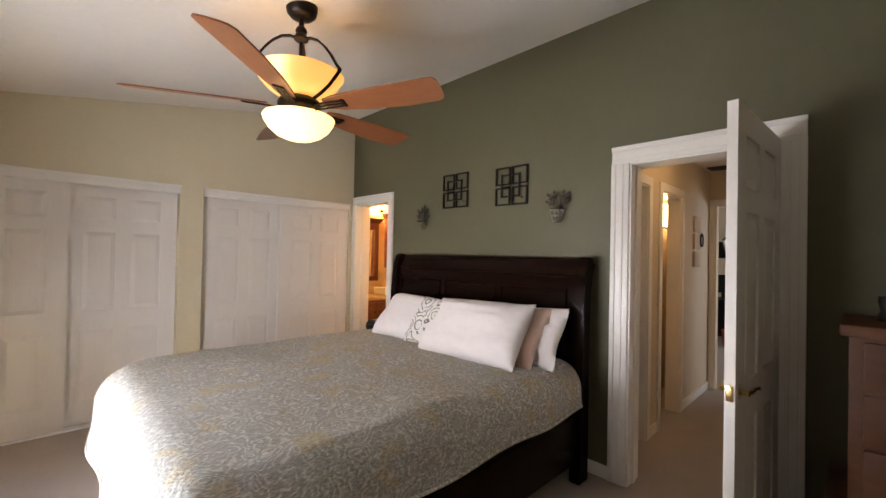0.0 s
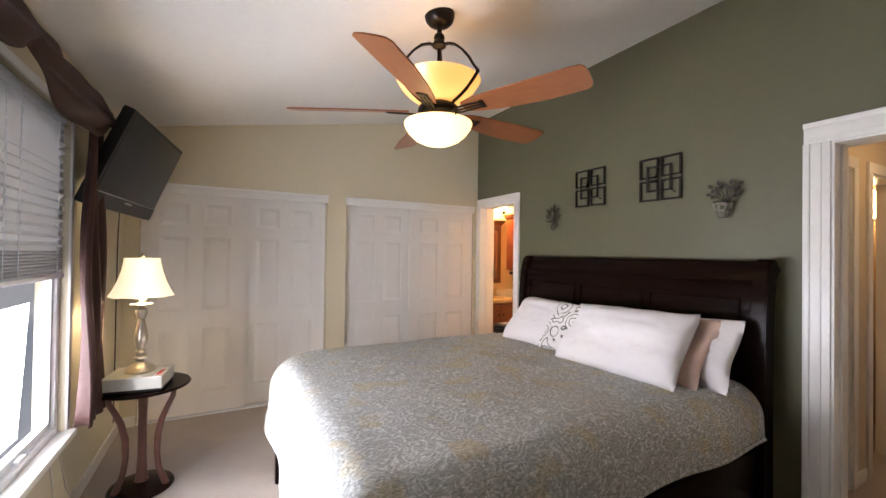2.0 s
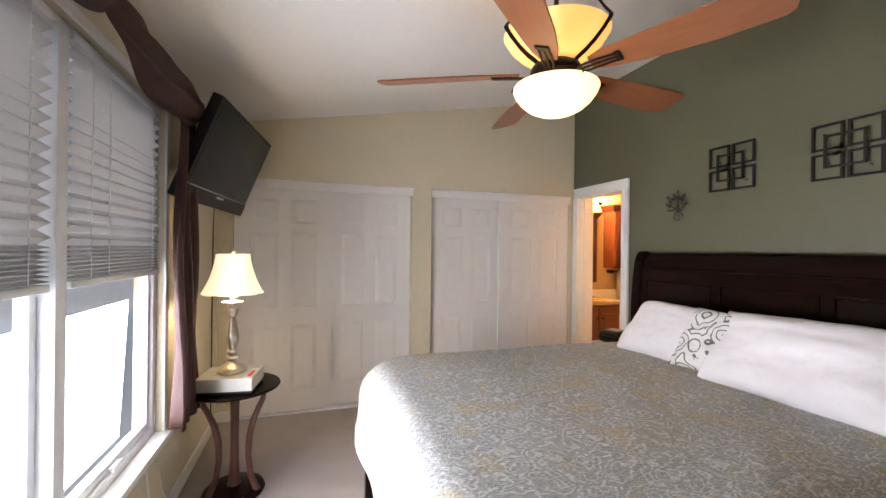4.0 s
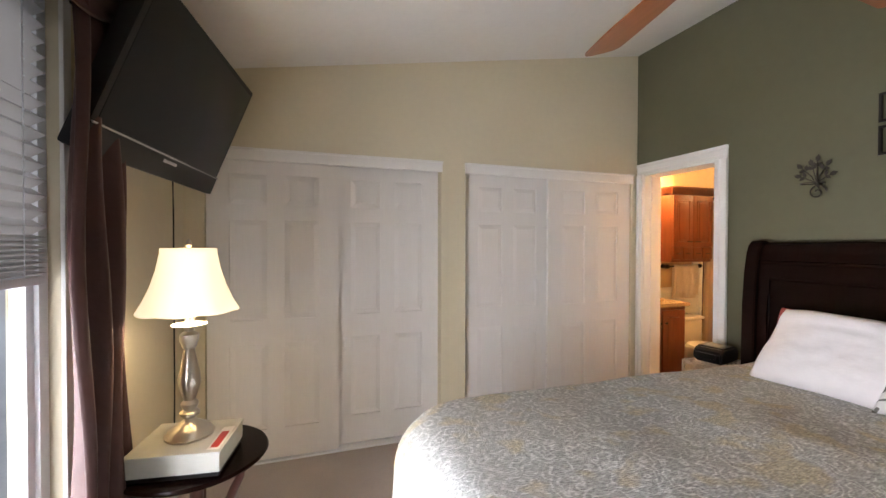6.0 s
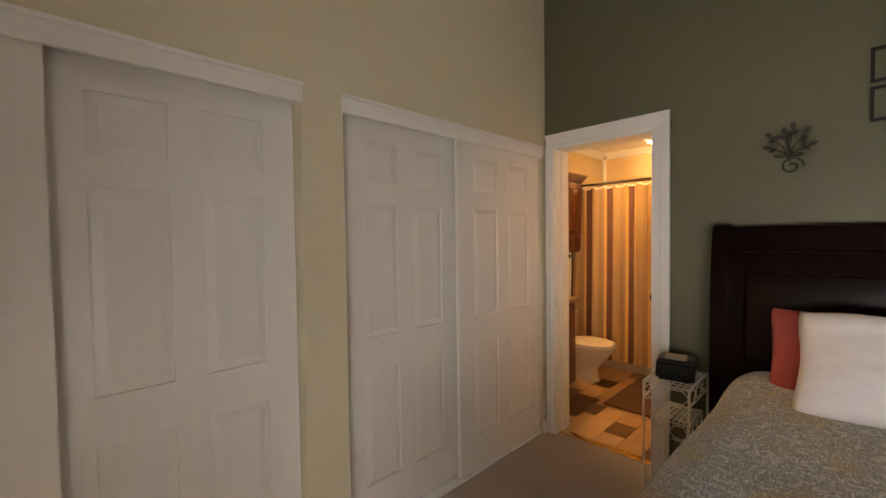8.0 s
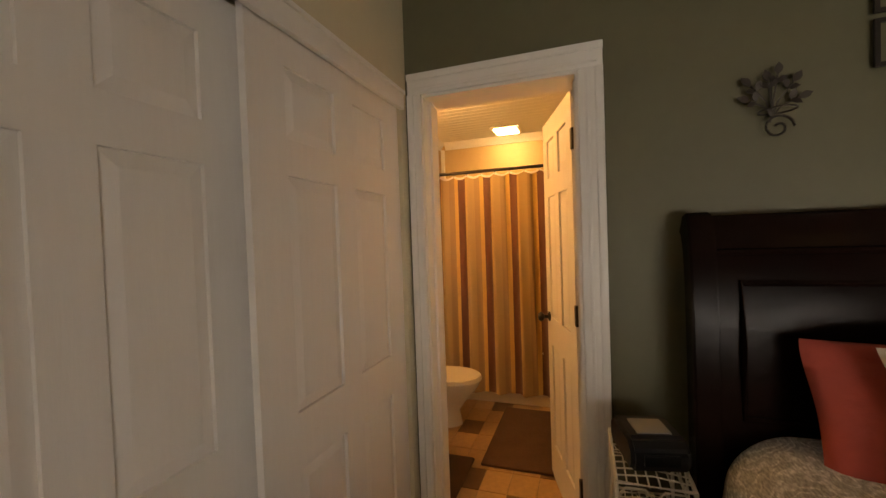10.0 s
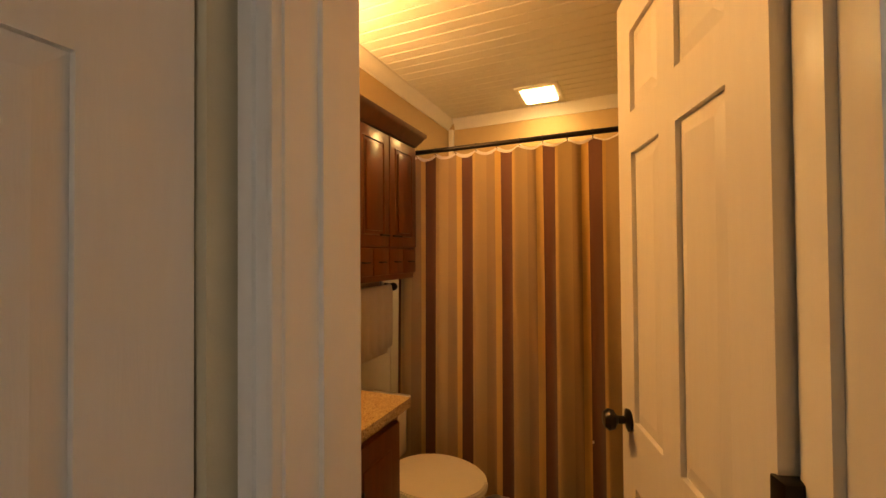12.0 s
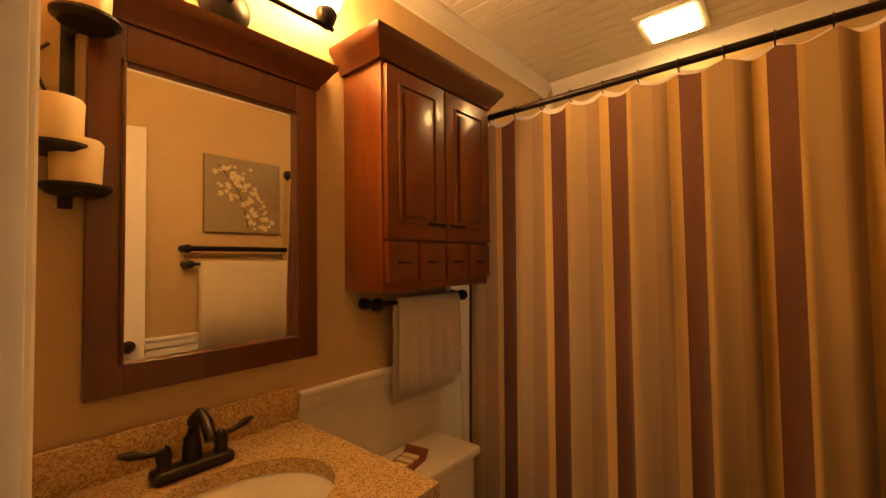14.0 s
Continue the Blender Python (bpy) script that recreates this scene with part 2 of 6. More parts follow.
def scroll_material():
    m = mat("scroll_print_cotton", (0.75, 0.72, 0.70), 0.85, bump=0)
    nt, p = nodes_of(m)
    tc = nt.nodes.new("ShaderNodeTexCoord")
    v = nt.nodes.new("ShaderNodeTexVoronoi")
    v.inputs["Scale"].default_value = 9
    nt.links.new(tc.outputs["Object"], v.inputs["Vector"])
    k = nt.nodes.new("ShaderNodeMath")
    k.operation = 'MULTIPLY'
    k.inputs[1].default_value = 26
    s = nt.nodes.new("ShaderNodeMath")
    s.operation = 'SINE'
    nt.links.new(v.outputs["Distance"], k.inputs[0])
    nt.links.new(k.outputs[0], s.inputs[0])
    ramp = nt.nodes.new("ShaderNodeValToRGB")
    e = ramp.color_ramp.elements
    e[0].position, e[0].color = 0.70, (0.76, 0.73, 0.71, 1)
    e[1].position, e[1].color = 0.78, (0.16, 0.15, 0.13, 1)
    nt.links.new(s.outputs[0], ramp.inputs[0])
    nt.links.new(ramp.outputs[0], p.inputs["Base Color"])
    return m


QUILT, STRIPE, GRANITE, GLASS, BLIND, SCROLL = quilt_material(), stripe_material(), granite_material(), glass_material(), blind_material(), scroll_material()
MIRROR = mat("mirror_silver", (0.92, 0.92, 0.92), 0.0, 1.0, var=0.0)


# ---- mesh helpers ----
def bm_box(x0, x1, y0, y1, z0, z1, bevel=0.0, bm=None, seg=2):
    out = bmesh.new()
    bmesh.ops.create_cube(out, size=1)
    for v in out.verts:
        v.co = Vector((x0 + (v.co.x + 0.5) * (x1 - x0), y0 + (v.co.y + 0.5) * (y1 - y0), z0 + (v.co.z + 0.5) * (z1 - z0)))
    if bevel:
        bmesh.ops.bevel(out, geom=list(out.edges), offset=bevel, segments=seg, affect='EDGES', profile=0.6)
    if bm is None:
        return out
    me = bpy.data.meshes.new("tmp")
    out.to_mesh(me)
    out.free()
    bm.from_mesh(me)
    bpy.data.meshes.remove(me)
    return bm


def bm_lathe(profile, seg=32, bm=None, centre=(0, 0, 0), cap=True):
    """Turned shape from (radius, height) pairs."""
    bm = bm or bmesh.new()
    cx, cy, cz = centre
    rings = []
    for r, z in profile:
        rings.append([bm.verts.new((cx + max(r, 1e-4) * math.cos(2 * math.pi * k / seg), cy + max(r, 1e-4) * math.sin(2 * math.pi * k / seg), cz + z)) for k in range(seg)])
    for a, b in zip(rings, rings[1:]):
        for k in range(seg):
            bm.faces.new((a[k], a[(k + 1) % seg], b[(k + 1) % seg], b[k]))
    if cap:
        bm.faces.new(rings[0][::-1])
        bm.faces.new(rings[-1])
    return bm


def bm_tube(points, radius, seg=8, bm=None, closed=False):
    """Round bar along points; radius is a number or one per point."""
    bm = bm or bmesh.new()
    pts = [Vector(p) for p in points]
    rad = radius if isinstance(radius, (list, tuple)) else [radius] * len(pts)
    rings, up = [], Vector((0, 0, 1))
    n = len(pts)
    for i, p in enumerate(pts):
        if closed:
            d = (pts[(i + 1) % n] - pts[i - 1]).normalized()
        else:
            d = (pts[min(i + 1, n - 1)] - pts[max(i - 1, 0)]).normalized()
        ref = up if abs(d.dot(up)) < 0.95 else Vector((1, 0, 0))
        a = d.cross(ref).normalized()
        b = a.cross(d).normalized()
        if rings and (a.dot(last) < 0):
            a, b = -a, -b
        last = a
        rings.append([bm.verts.new(p + rad[i] * (a * math.cos(2 * math.pi * k / seg) + b * math.sin(2 * math.pi * k / seg))) for k in range(seg)])
    pairs = list(zip(rings, rings[1:])) + ([(rings[-1], rings[0])] if closed else [])
    for a, b in pairs:
        for k in range(seg):
            bm.faces.new((a[k], a[(k + 1) % seg], b[(k + 1) % seg], b[k]))
    if not closed:
        bm.faces.new(rings[0][::-1])
        bm.faces.new(rings[-1])
    return bm


def bm_prism(outline, z0, z1, axis='z', bevel=0.0):
    """Extruded outline. axis z: outline (x, y); axis y: outline (x, z) extruded from y=z0 to z1; axis x: outline (y, z)."""
    bm = bmesh.new()

    def put(u, v, w):
        return (u, v, w) if axis == 'z' else ((u, w, v) if axis == 'y' else (w, u, v))
    lo = [bm.verts.new(put(u, v, z0)) for u, v in outline]
    hi = [bm.verts.new(put(u, v, z1)) for u, v in outline]
    n = len(lo)
    bm.faces.new(lo)
    bm.faces.new(hi[::-1])
    for k in range(n):
        bm.faces.new((lo[k], hi[k], hi[(k + 1) % n], lo[(k + 1) % n]))
    bmesh.ops.recalc_face_normals(bm, faces=list(bm.faces))
    if bevel:
        bmesh.ops.bevel(bm, geom=list(bm.edges), offset=bevel, segments=2, affect='EDGES')
    return bm


def finish(name, bm, material, smooth=40):
    me = bpy.data.meshes.new(name)
    bmesh.ops.recalc_face_normals(bm, faces=list(bm.faces))
    lim = radians(smooth)
    for e in bm.edges:
        if len(e.link_faces) == 2 and e.calc_face_angle(0) > lim:
            e.smooth = False
    for f in bm.faces:
        f.smooth = True
    bm.to_mesh(me)
    bm.free()
    me.materials.append(material)
    return me


def part(name, bm, material, parent, label="", at=None, smooth=40):
    ob = new(name, finish(name, bm, material, smooth))
    ob.parent = parent
    if at is not None:
        ob.matrix_basis = at
    if label:
        ob["label"] = label
    return ob


def thing(name, label, category, at=None, group="", kind=""):
    ob = new(name)
    ob.empty_display_size = 0.1
    if at is not None:
        ob.matrix_basis = at
    return tagged(ob, label, category, group, kind)


def solid(name, bm, material, label, category="", kind="", group="", at=None, smooth=40):
    ob = new(name, finish(name, bm, material, smooth))
    if at is not None:
        ob.matrix_basis = at
    return tagged(ob, label, category, group, kind)


def structure(name, bm, material, label, category="wall"):
    return solid(name, bm, material, label, category, kind="structure")


def arc(cx, cy, r, a0, a1, n):
    return [(cx + r * math.cos(radians(a0 + (a1 - a0) * k / n)), cy + r * math.sin(radians(a0 + (a1 - a0) * k / n))) for k in range(n + 1)]


def wall_along_y(x0, x1, y0, y1, h0, h1, holes):
    """Wall in the yz plane from x0 to x1, with holes (y0, y1, z0, z1) in order of y."""
    bm, y = bmesh.new(), y0
    for a, b, lo, hi in holes:
        bm_box(x0, x1, y, a, h0, h1, bm=bm)
        if lo > h0:
            bm_box(x0, x1, a, b, h0, lo, bm=bm)
        bm_box(x0, x1, a, b, hi, h1, bm=bm)
        y = b
    return bm_box(x0, x1, y, y1, h0, h1, bm=bm)


def wall_along_x(x0, x1, y0, y1, h0, h1, holes):
    bm, x = bmesh.new(), x0
    for a, b, lo, hi in holes:
        bm_box(x, a, y0, y1, h0, h1, bm=bm)
        if lo > h0:
            bm_box(a, b, y0, y1, h0, lo, bm=bm)
        bm_box(a, b, y0, y1, hi, h1, bm=bm)
        x = b
    return bm_box(x, x1, y0, y1, h0, h1, bm=bm)


def under_roof(bm):
    for v in bm.verts:
        v.co.z = min(v.co.z, roof(v.co.x) + 0.03)
    return bm


# ---- bedroom shell ----
BD0, BD1, BDH = 3.565, 4.222, 2.02       # bathroom doorway
MD0, MD1, MDH = 0.275, 1.02, 2.06       # hall doorway
structure("floor", bm_box(WX - 0.15, GX + 0.06, BY - 0.1, CY + 0.7, -0.1, 0.0), CARPET, "beige cut-pile carpet over the bedroom floor", "floor")
bm = bm_prism([(WX - 0.3, roof(WX - 0.3)), (GX + 0.2, roof(GX + 0.2)), (GX + 0.2, roof(GX + 0.2) + 0.15), (WX - 0.3, roof(WX - 0.3) + 0.15)], BY - 0.2, CY + 0.9, axis='y')
structure("ceiling", bm, CEIL, "off-white painted ceiling sloping up to the bed wall", "ceiling")
structure("wall_east", wall_along_y(GX, BX - 0.02, BY, 5.2, 0.0, 3.12, [(MD0, MD1, 0, MDH), (BD0, BD1, 0, BDH)]), GREEN, "sage green painted wall behind the bed", "wall")
C1A, C1B, C2A, C2B, CH = -0.69, 0.84, 1.03, 2.585, 2.01
structure("wall_north", under_roof(wall_along_x(WX, GX - 0.002, CY, CY + 0.10, 0.0, 3.1, [(C1A, C1B, 0, CH), (C2A, C2B, 0, CH)])), CREAM, "cream painted wall around two sliding closets", "wall")
structure("wall_closet_back", bm_box(WX, GX - 0.002, CY + 0.62, CY + 0.68, 0.0, 3.0), CREAM, "plain cream back wall of the closets", "wall")
structure("wall_west", under_roof(wall_along_y(WX - 0.13, WX, BY, CY + 0.7, 0.0, 2.6, [(WIN_Y0, WIN_Y1, WIN_Z0, WIN_Z1)])), CREAM, "cream painted window wall", "wall")
structure("wall_south", under_roof(bm_box(WX, GX - 0.002, BY - 0.1, BY, 0.0, 3.1)), CREAM, "plain cream painted wall", "wall")


def casing(name, x, y0, y1, h, out, label, w=0.085, w1=None):
    """Moulded door casing on a wall in the yz plane; out is +1 or -1 along x."""
    w1 = w1 or w
    t = thing(name, label, "door trim", kind="structure")
    for nm, a, b, lo, hi in (("casing_side", y0 - w, y0 + 0.004, 0.0, h - 0.004), ("casing_side", y1 - 0.004, y1 + w1, 0.0, h - 0.004), ("casing_head", y0 - w, y1 + w1, h - 0.004, h + w)):
        bm = bm_box(min(x, x + out * 0.016), max(x, x + out * 0.016), a, b, lo, hi, 0.004)
        if nm == "casing_head":
            bm_box(min(x, x + out * 0.024), max(x, x + out * 0.024), a - 0.0015, b + 0.0015, hi - 0.028, hi + 0.0015, 0.005, bm=bm)
            bm_box(min(x, x + out * 0.021), max(x, x + out * 0.021), a + 0.02, b - 0.02, lo + 0.016, lo + 0.03, 0.005, bm=bm)
        else:
            e0, e1 = (a - 0.0015, a + 0.028) if nm == "casing_side" and a < y0 - 0.02 else (b - 0.028, b + 0.0015)
            bm_box(min(x, x + out * 0.024), max(x, x + out * 0.024), e0, e1, lo, hi, 0.005, bm=bm)
            m0 = a + w * 0.58 if a < y0 - 0.02 else b - w * 0.58 - 0.014
            bm_box(min(x, x + out * 0.021), max(x, x + out * 0.021), m0, m0 + 0.014, lo, hi, 0.005, bm=bm)
        part(nm, bm, WHITE, t)
    return t


def jamb(name, x0, x1, y0, y1, h, label):
    bm = bm_box(x0, x1, y0 - 0.001, y0 + 0.016, 0, h)
    bm_box(x0, x1, y1 - 0.016, y1 + 0.001, 0, h, bm=bm)
    bm_box(x0, x1, y0 + 0.016, y1 - 0.016, h - 0.016, h + 0.001, bm=bm)
    m = (x0 + x1) / 2
    bm_box(m - 0.02, m + 0.02, y0 + 0.016, y0 + 0.026, 0, h - 0.016, bm=bm)
    bm_box(m - 0.02, m + 0.02, y1 - 0.026, y1 - 0.016, 0, h - 0.016, bm=bm)
    return structure(name, bm, WHITE, label, "door frame")


casing("trim_hall_door", GX, MD0, MD1, MDH, -1, "white moulded casing around the hall doorway", 0.105)
casing("trim_bath_door", GX, BD0, BD1, BDH, -1, "white moulded casing around the bathroom doorway", 0.085, 0.052)
casing("trim_bath_door_inside", BX - 0.012, BD0, BD1, BDH, 1, "white casing inside the bathroom doorway", 0.07)
jamb("door_frame_hall", GX - 0.002, BX - 0.018, MD0, MD1, MDH, "white painted hall door frame")
jamb("door_frame_bath", GX - 0.002, BX - 0.018, BD0, BD1, BDH, "white painted bathroom door frame")


def baseboard(name, x0, x1, y0, y1, label="white painted baseboard along the wall"):
    bm = bm_box(x0, x1, y0, y1, 0.0, 0.085, 0.004)
    return structure(name, bm, WHITE, label, "baseboard")


baseboard("baseboard_east", GX - 0.014, GX, MD1 + 0.107, BD0 - 0.082)
baseboard("baseboard_east_south", GX - 0.014, GX, BY, MD0 - 0.107)
baseboard("baseboard_west", WX, WX + 0.014, BY, CY - 0.015)
baseboard("baseboard_closet_left", WX + 0.014, C1A - 0.004, CY - 0.014, CY)
baseboard("baseboard_closet_middle", C1B + 0.004, C2A - 0.004, CY - 0.014, CY)
baseboard("baseboard_closet_right", C2B + 0.004, GX - 0.028, CY - 0.014, CY)


# ---- doors ----
def panel_slab(t, w, h, th, material, sides=(-1, 1)):
    """Six-panel leaf: x along the width from 0, y the thickness about 0, z up. Rails and stiles proud of recessed, raised panels."""
    st, mid = 0.16 * w, 0.13 * w
    pw = (w - 2 * st - mid) / 2
    rows = [(0.10 * h, 0.385 * h), (0.465 * h, 0.795 * h), (0.845 * h, 0.945 * h)]
    cols = [(st, st + pw), (st + pw + mid, w - st)]
    part("core", bm_box(0.0, w, -th / 2 + 0.011, th / 2 - 0.011, 0.0, h), material, t)
    bm = bmesh.new()
    zs = [0.0] + [v for r in rows for v in r] + [h]
    for s in sides:
        a, b = sorted((s * (th / 2 - 0.011), s * th / 2))
        for c0, c1 in ((0, st), (st + pw, st + pw + mid), (w - st, w)):
            bm_box(c0, c1, a, b, 0, h, bm=bm)
        for z0, z1 in ((0, rows[0][0]), (rows[0][1], rows[1][0]), (rows[1][1], rows[2][0]), (rows[2][1], h)):
            for c0, c1 in cols:
                bm_box(c0, c1, a, b, z0, z1, bm=bm)
    part("frame", bm, material, t)
    for s in sides:
        for z0, z1 in rows:
            for c0, c1 in cols:
                pm = bmesh.new()
                g, q = 0.0005, 0.034
                yo, yi = s * (th / 2 - 0.0105), s * (th / 2 - 0.002)
                o = [pm.verts.new((x, yo, z)) for x, z in ((c0 + g, z0 + g), (c1 - g, z0 + g), (c1 - g, z1 - g), (c0 + g, z1 - g))]
                n = [pm.verts.new((x, yi, z)) for x, z in ((c0 + q, z0 + q), (c1 - q, z0 + q), (c1 - q, z1 - q), (c0 + q, z1 - q))]
                pm.faces.new(n)
                pm.faces.new(o[::-1])
                for k in range(4):
                    pm.faces.new((o[k], o[(k + 1) % 4], n[(k + 1) % 4], n[k]))
                part("panel", pm, material, t, smooth=5)


def closet(x0, x1, mid, front_left):
    for k, (a, b) in enumerate(((x0 + 0.006, mid + 0.02), (mid - 0.02, x1 - 0.006))):
        front = (k == 0) == front_left
        y = CY + 0.032 if front else CY + 0.080
        t = thing("closet_door", "white six-panel sliding closet door, closed", "closet door", pose(a, y, 0.022), group="sliding closet doors")
        panel_slab(t, b - a, CH - 0.06, 0.032, DOORW, sides=(-1,))
    t = thing("closet_header", "white painted wooden fascia above the sliding closet doors", "trim", kind="structure")
    part("fascia", bm_box(x0 - 0.005, x1 + 0.005, CY - 0.016, CY + 0.006, CH - 0.065, CH + 0.008, 0.004), WHITE, t)
    part("fascia_lip", bm_box(x0 - 0.008, x1 + 0.008, CY - 0.024, CY + 0.002, CH - 0.002, CH + 0.014, 0.004), WHITE, t)
    part("floor_track", bm_box(x0, x1, CY + 0.005, CY + 0.09, 0.0, 0.012, 0.002), VINYL, t)


closet(C1A, C1B, 0.092, True)
closet(C2A, C2B, 1.775, False)


def lever(parent, m, material):
    h = part("door_handle", bm_lathe([(0.028, 0), (0.030, 0.006), (0.012, 0.012), (0.010, 0.062), (0.013, 0.068), (0.0, 0.070)], 20), material, parent, "polished lever handle", m)
    bm = bm_tube([(0, 0, 0.062), (0.03, 0, 0.067), (0.07, 0.005, 0.070), (0.105, 0.002, 0.075), (0.115, -0.003, 0.078)], [0.009, 0.009, 0.007, 0.008, 0.004], 10)
    part("lever", bm, material, h)
    return h


def swing_door(name, label, hinge, width, height, angle):
    t = thing(name, label, "door", pose(hinge[0], hinge[1], 0.012, 0, 0, angle))
    panel_slab(t, width, height, 0.036, DOORW)
    return t


d = swing_door("door_1", "white six-panel bedroom door standing open, brass lever", (GX - 0.012, MD0 + 0.012), 0.775, MDH - 0.01, 176.5)
lever(d, pose(0.715, -0.018, 0.93, 90, 0, 180), BRASS)
lever(d, pose(0.715, 0.018, 0.93, -90, 0, 180), BRASS)
for z in (0.2, 1.02, 1.80):
    part("hinge", bm_tube([(0.0, -0.022, z), (0.0, -0.022, z + 0.09)], 0.007), BRONZE, d)
part("latch_plate", bm_box(0.774, 0.778, -0.012, 0.012, 0.90, 0.96, 0.001), BRASS, d)

d = swing_door("door_2", "white six-panel bathroom door standing open, dark knob", (BX - 0.012, BD0 + 0.02), 0.595, BDH - 0.025, 16.5)
for s in (-1, 1):
    bm = bm_lathe([(0.026, 0), (0.028, 0.006), (0.010, 0.012), (0.010, 0.03), (0.024, 0.04), (0.027, 0.052), (0.018, 0.064), (0.0, 0.066)], 20)
    part("door_knob", bm, BRONZE, d, "dark bronze knob", pose(0.535, s * 0.018, 0.92, -90 * s, 0, 0))
for z in (0.22, 0.98, 1.74):
    part("hinge", bm_box(-0.022, 0.006, -0.012, 0.024, z, z + 0.09, 0.003), BRONZE, d)


# ---- window ----
def window():
    t = thing("window_1", "white vinyl sliding window in two halves, very bright outside", "window", kind="structure")
    x0, x1 = WX - 0.09, WX - 0.03
    y0, y1, z0, z1 = WIN_Y0, WIN_Y1, WIN_Z0, WIN_Z1
    ym = 2.09
    f = 0.045
    bm = bm_box(x0, x1, y0, y1, z0, z0 + f, 0.003)
    bm_box(x0, x1, y0, y1, z1 - f, z1, 0.003, bm=bm)
    bm_box(x0, x1, y0, y0 + f, z0 + f, z1 - f, 0.003, bm=bm)
    bm_box(x0, x1, y1 - f, y1, z0 + f, z1 - f, 0.003, bm=bm)
    part("window_frame", bm, VINYL, t)
    part("mullion", bm_box(x0 - 0.002, x1 + 0.032, ym - 0.03, ym + 0.03, z0 + f, z1 - f, 0.003), VINYL, t)
    for a, b, off in ((y0 + f, ym - 0.03, 0.0), (ym + 0.03, y1 - f, -0.012)):
        bm = bm_box(x0 + 0.01, x1 - 0.012, a, a + 0.035, z0 + f, z1 - f, 0.003)
        bm_box(x0 + 0.01, x1 - 0.012, b - 0.035, b, z0 + f, z1 - f, 0.003, bm=bm)
        bm_box(x0 + 0.01, x1 - 0.012, a + 0.035, b - 0.035, z0 + f, z0 + f + 0.04, 0.003, bm=bm)
        bm_box(x0 + 0.01, x1 - 0.012, a + 0.035, b - 0.035, z1 - f - 0.035, z1 - f, 0.003, bm=bm)
        s = part("sash", bm, VINYL, t)
        g = part("pane", bm_box(x0 + 0.026, x0 + 0.030, a + 0.035, b - 0.035, z0 + f + 0.04, z1 - f - 0.035), GLASS, s)
        g.visible_shadow = False
    part("sash_latch", bm_box(x1 - 0.012, x1 + 0.008, 2.52, 2.60, z0 + f, z0 + f + 0.022, 0.004), VINYL, t)
    part("window_sill", bm_box(WX - 0.03, WX + 0.045, y0 - 0.03, y1 + 0.03, z0 - 0.03, z0 + 0.005, 0.006), WHITE, t)
    for nm, b in (("side_casing", (WX - 0.001, WX + 0.012, y1, y1 + 0.045, z0, z1 + 0.04)), ("side_casing", (WX - 0.001, WX + 0.012, y0 - 0.045, y0, z0, z1 + 0.04)), ("head_casing", (WX - 0.001, WX + 0.012, y0, y1, z1, z1 + 0.04))):
        part(nm, bm_box(*b, 0.003), WHITE, t)


window()


def pleated_blind(y0, y1, z0, z1):
    t = thing("pleated_blind", "white pleated blind drawn halfway down the window", "window blind", pose(WX - 0.018, 0, 0), group="window blinds")
    # open pleats above, gathered ones at the bottom
    low = z0 + 0.115
    steps = [(z1 - low) / 15] * 15 + [(low - z0) / 8] * 8
    bm = bmesh.new()
    prev, z = None, z1
    folds = [(-0.016, z1)]
    for st in steps:
        folds.append((0.020, z - st * 0.5))
        z -= st
        folds.append((-0.016, z))
    for x, z in folds:
        row = [bm.verts.new((x, y, z)) for y in (y0, y1)]
        if prev:
            bm.faces.new((prev[0], prev[1], row[1], row[0]))
        prev = row
    part("pleats", bm, BLIND, t, smooth=5)
    part("head_rail", bm_box(-0.02, 0.02, y0, y1, z1, z1 + 0.03, 0.003), VINYL, t)
    part("bottom_rail", bm_box(-0.02, 0.02, y0, y1, z0 - 0.024, z0, 0.004), VINYL, t)
    for y in (y0 + 0.12, (y0 + y1) / 2 if y1 - y0 > 1.2 else y0 + 0.25, y1 - 0.1):
        c = part("cord", bm_tube([(0.021, y, z1), (0.021, y, z0)], 0.0014, 6), VINYL, t)
        # white beads put in for daylight showing through the cord holes
        for x, z in folds[1:31:2]:
            part("hole_light_bead", bm_lathe([(0.0, -0.004), (0.0042, 0.0), (0.0, 0.004)], 8, cap=False), VINYL, c, at=pose(0.0215, y, z))


pleated_blind(WIN_Y0 + 0.065, 2.035, 1.33, 2.10)
pleated_blind(2.145, WIN_Y1 - 0.07, 1.33, 2.10)


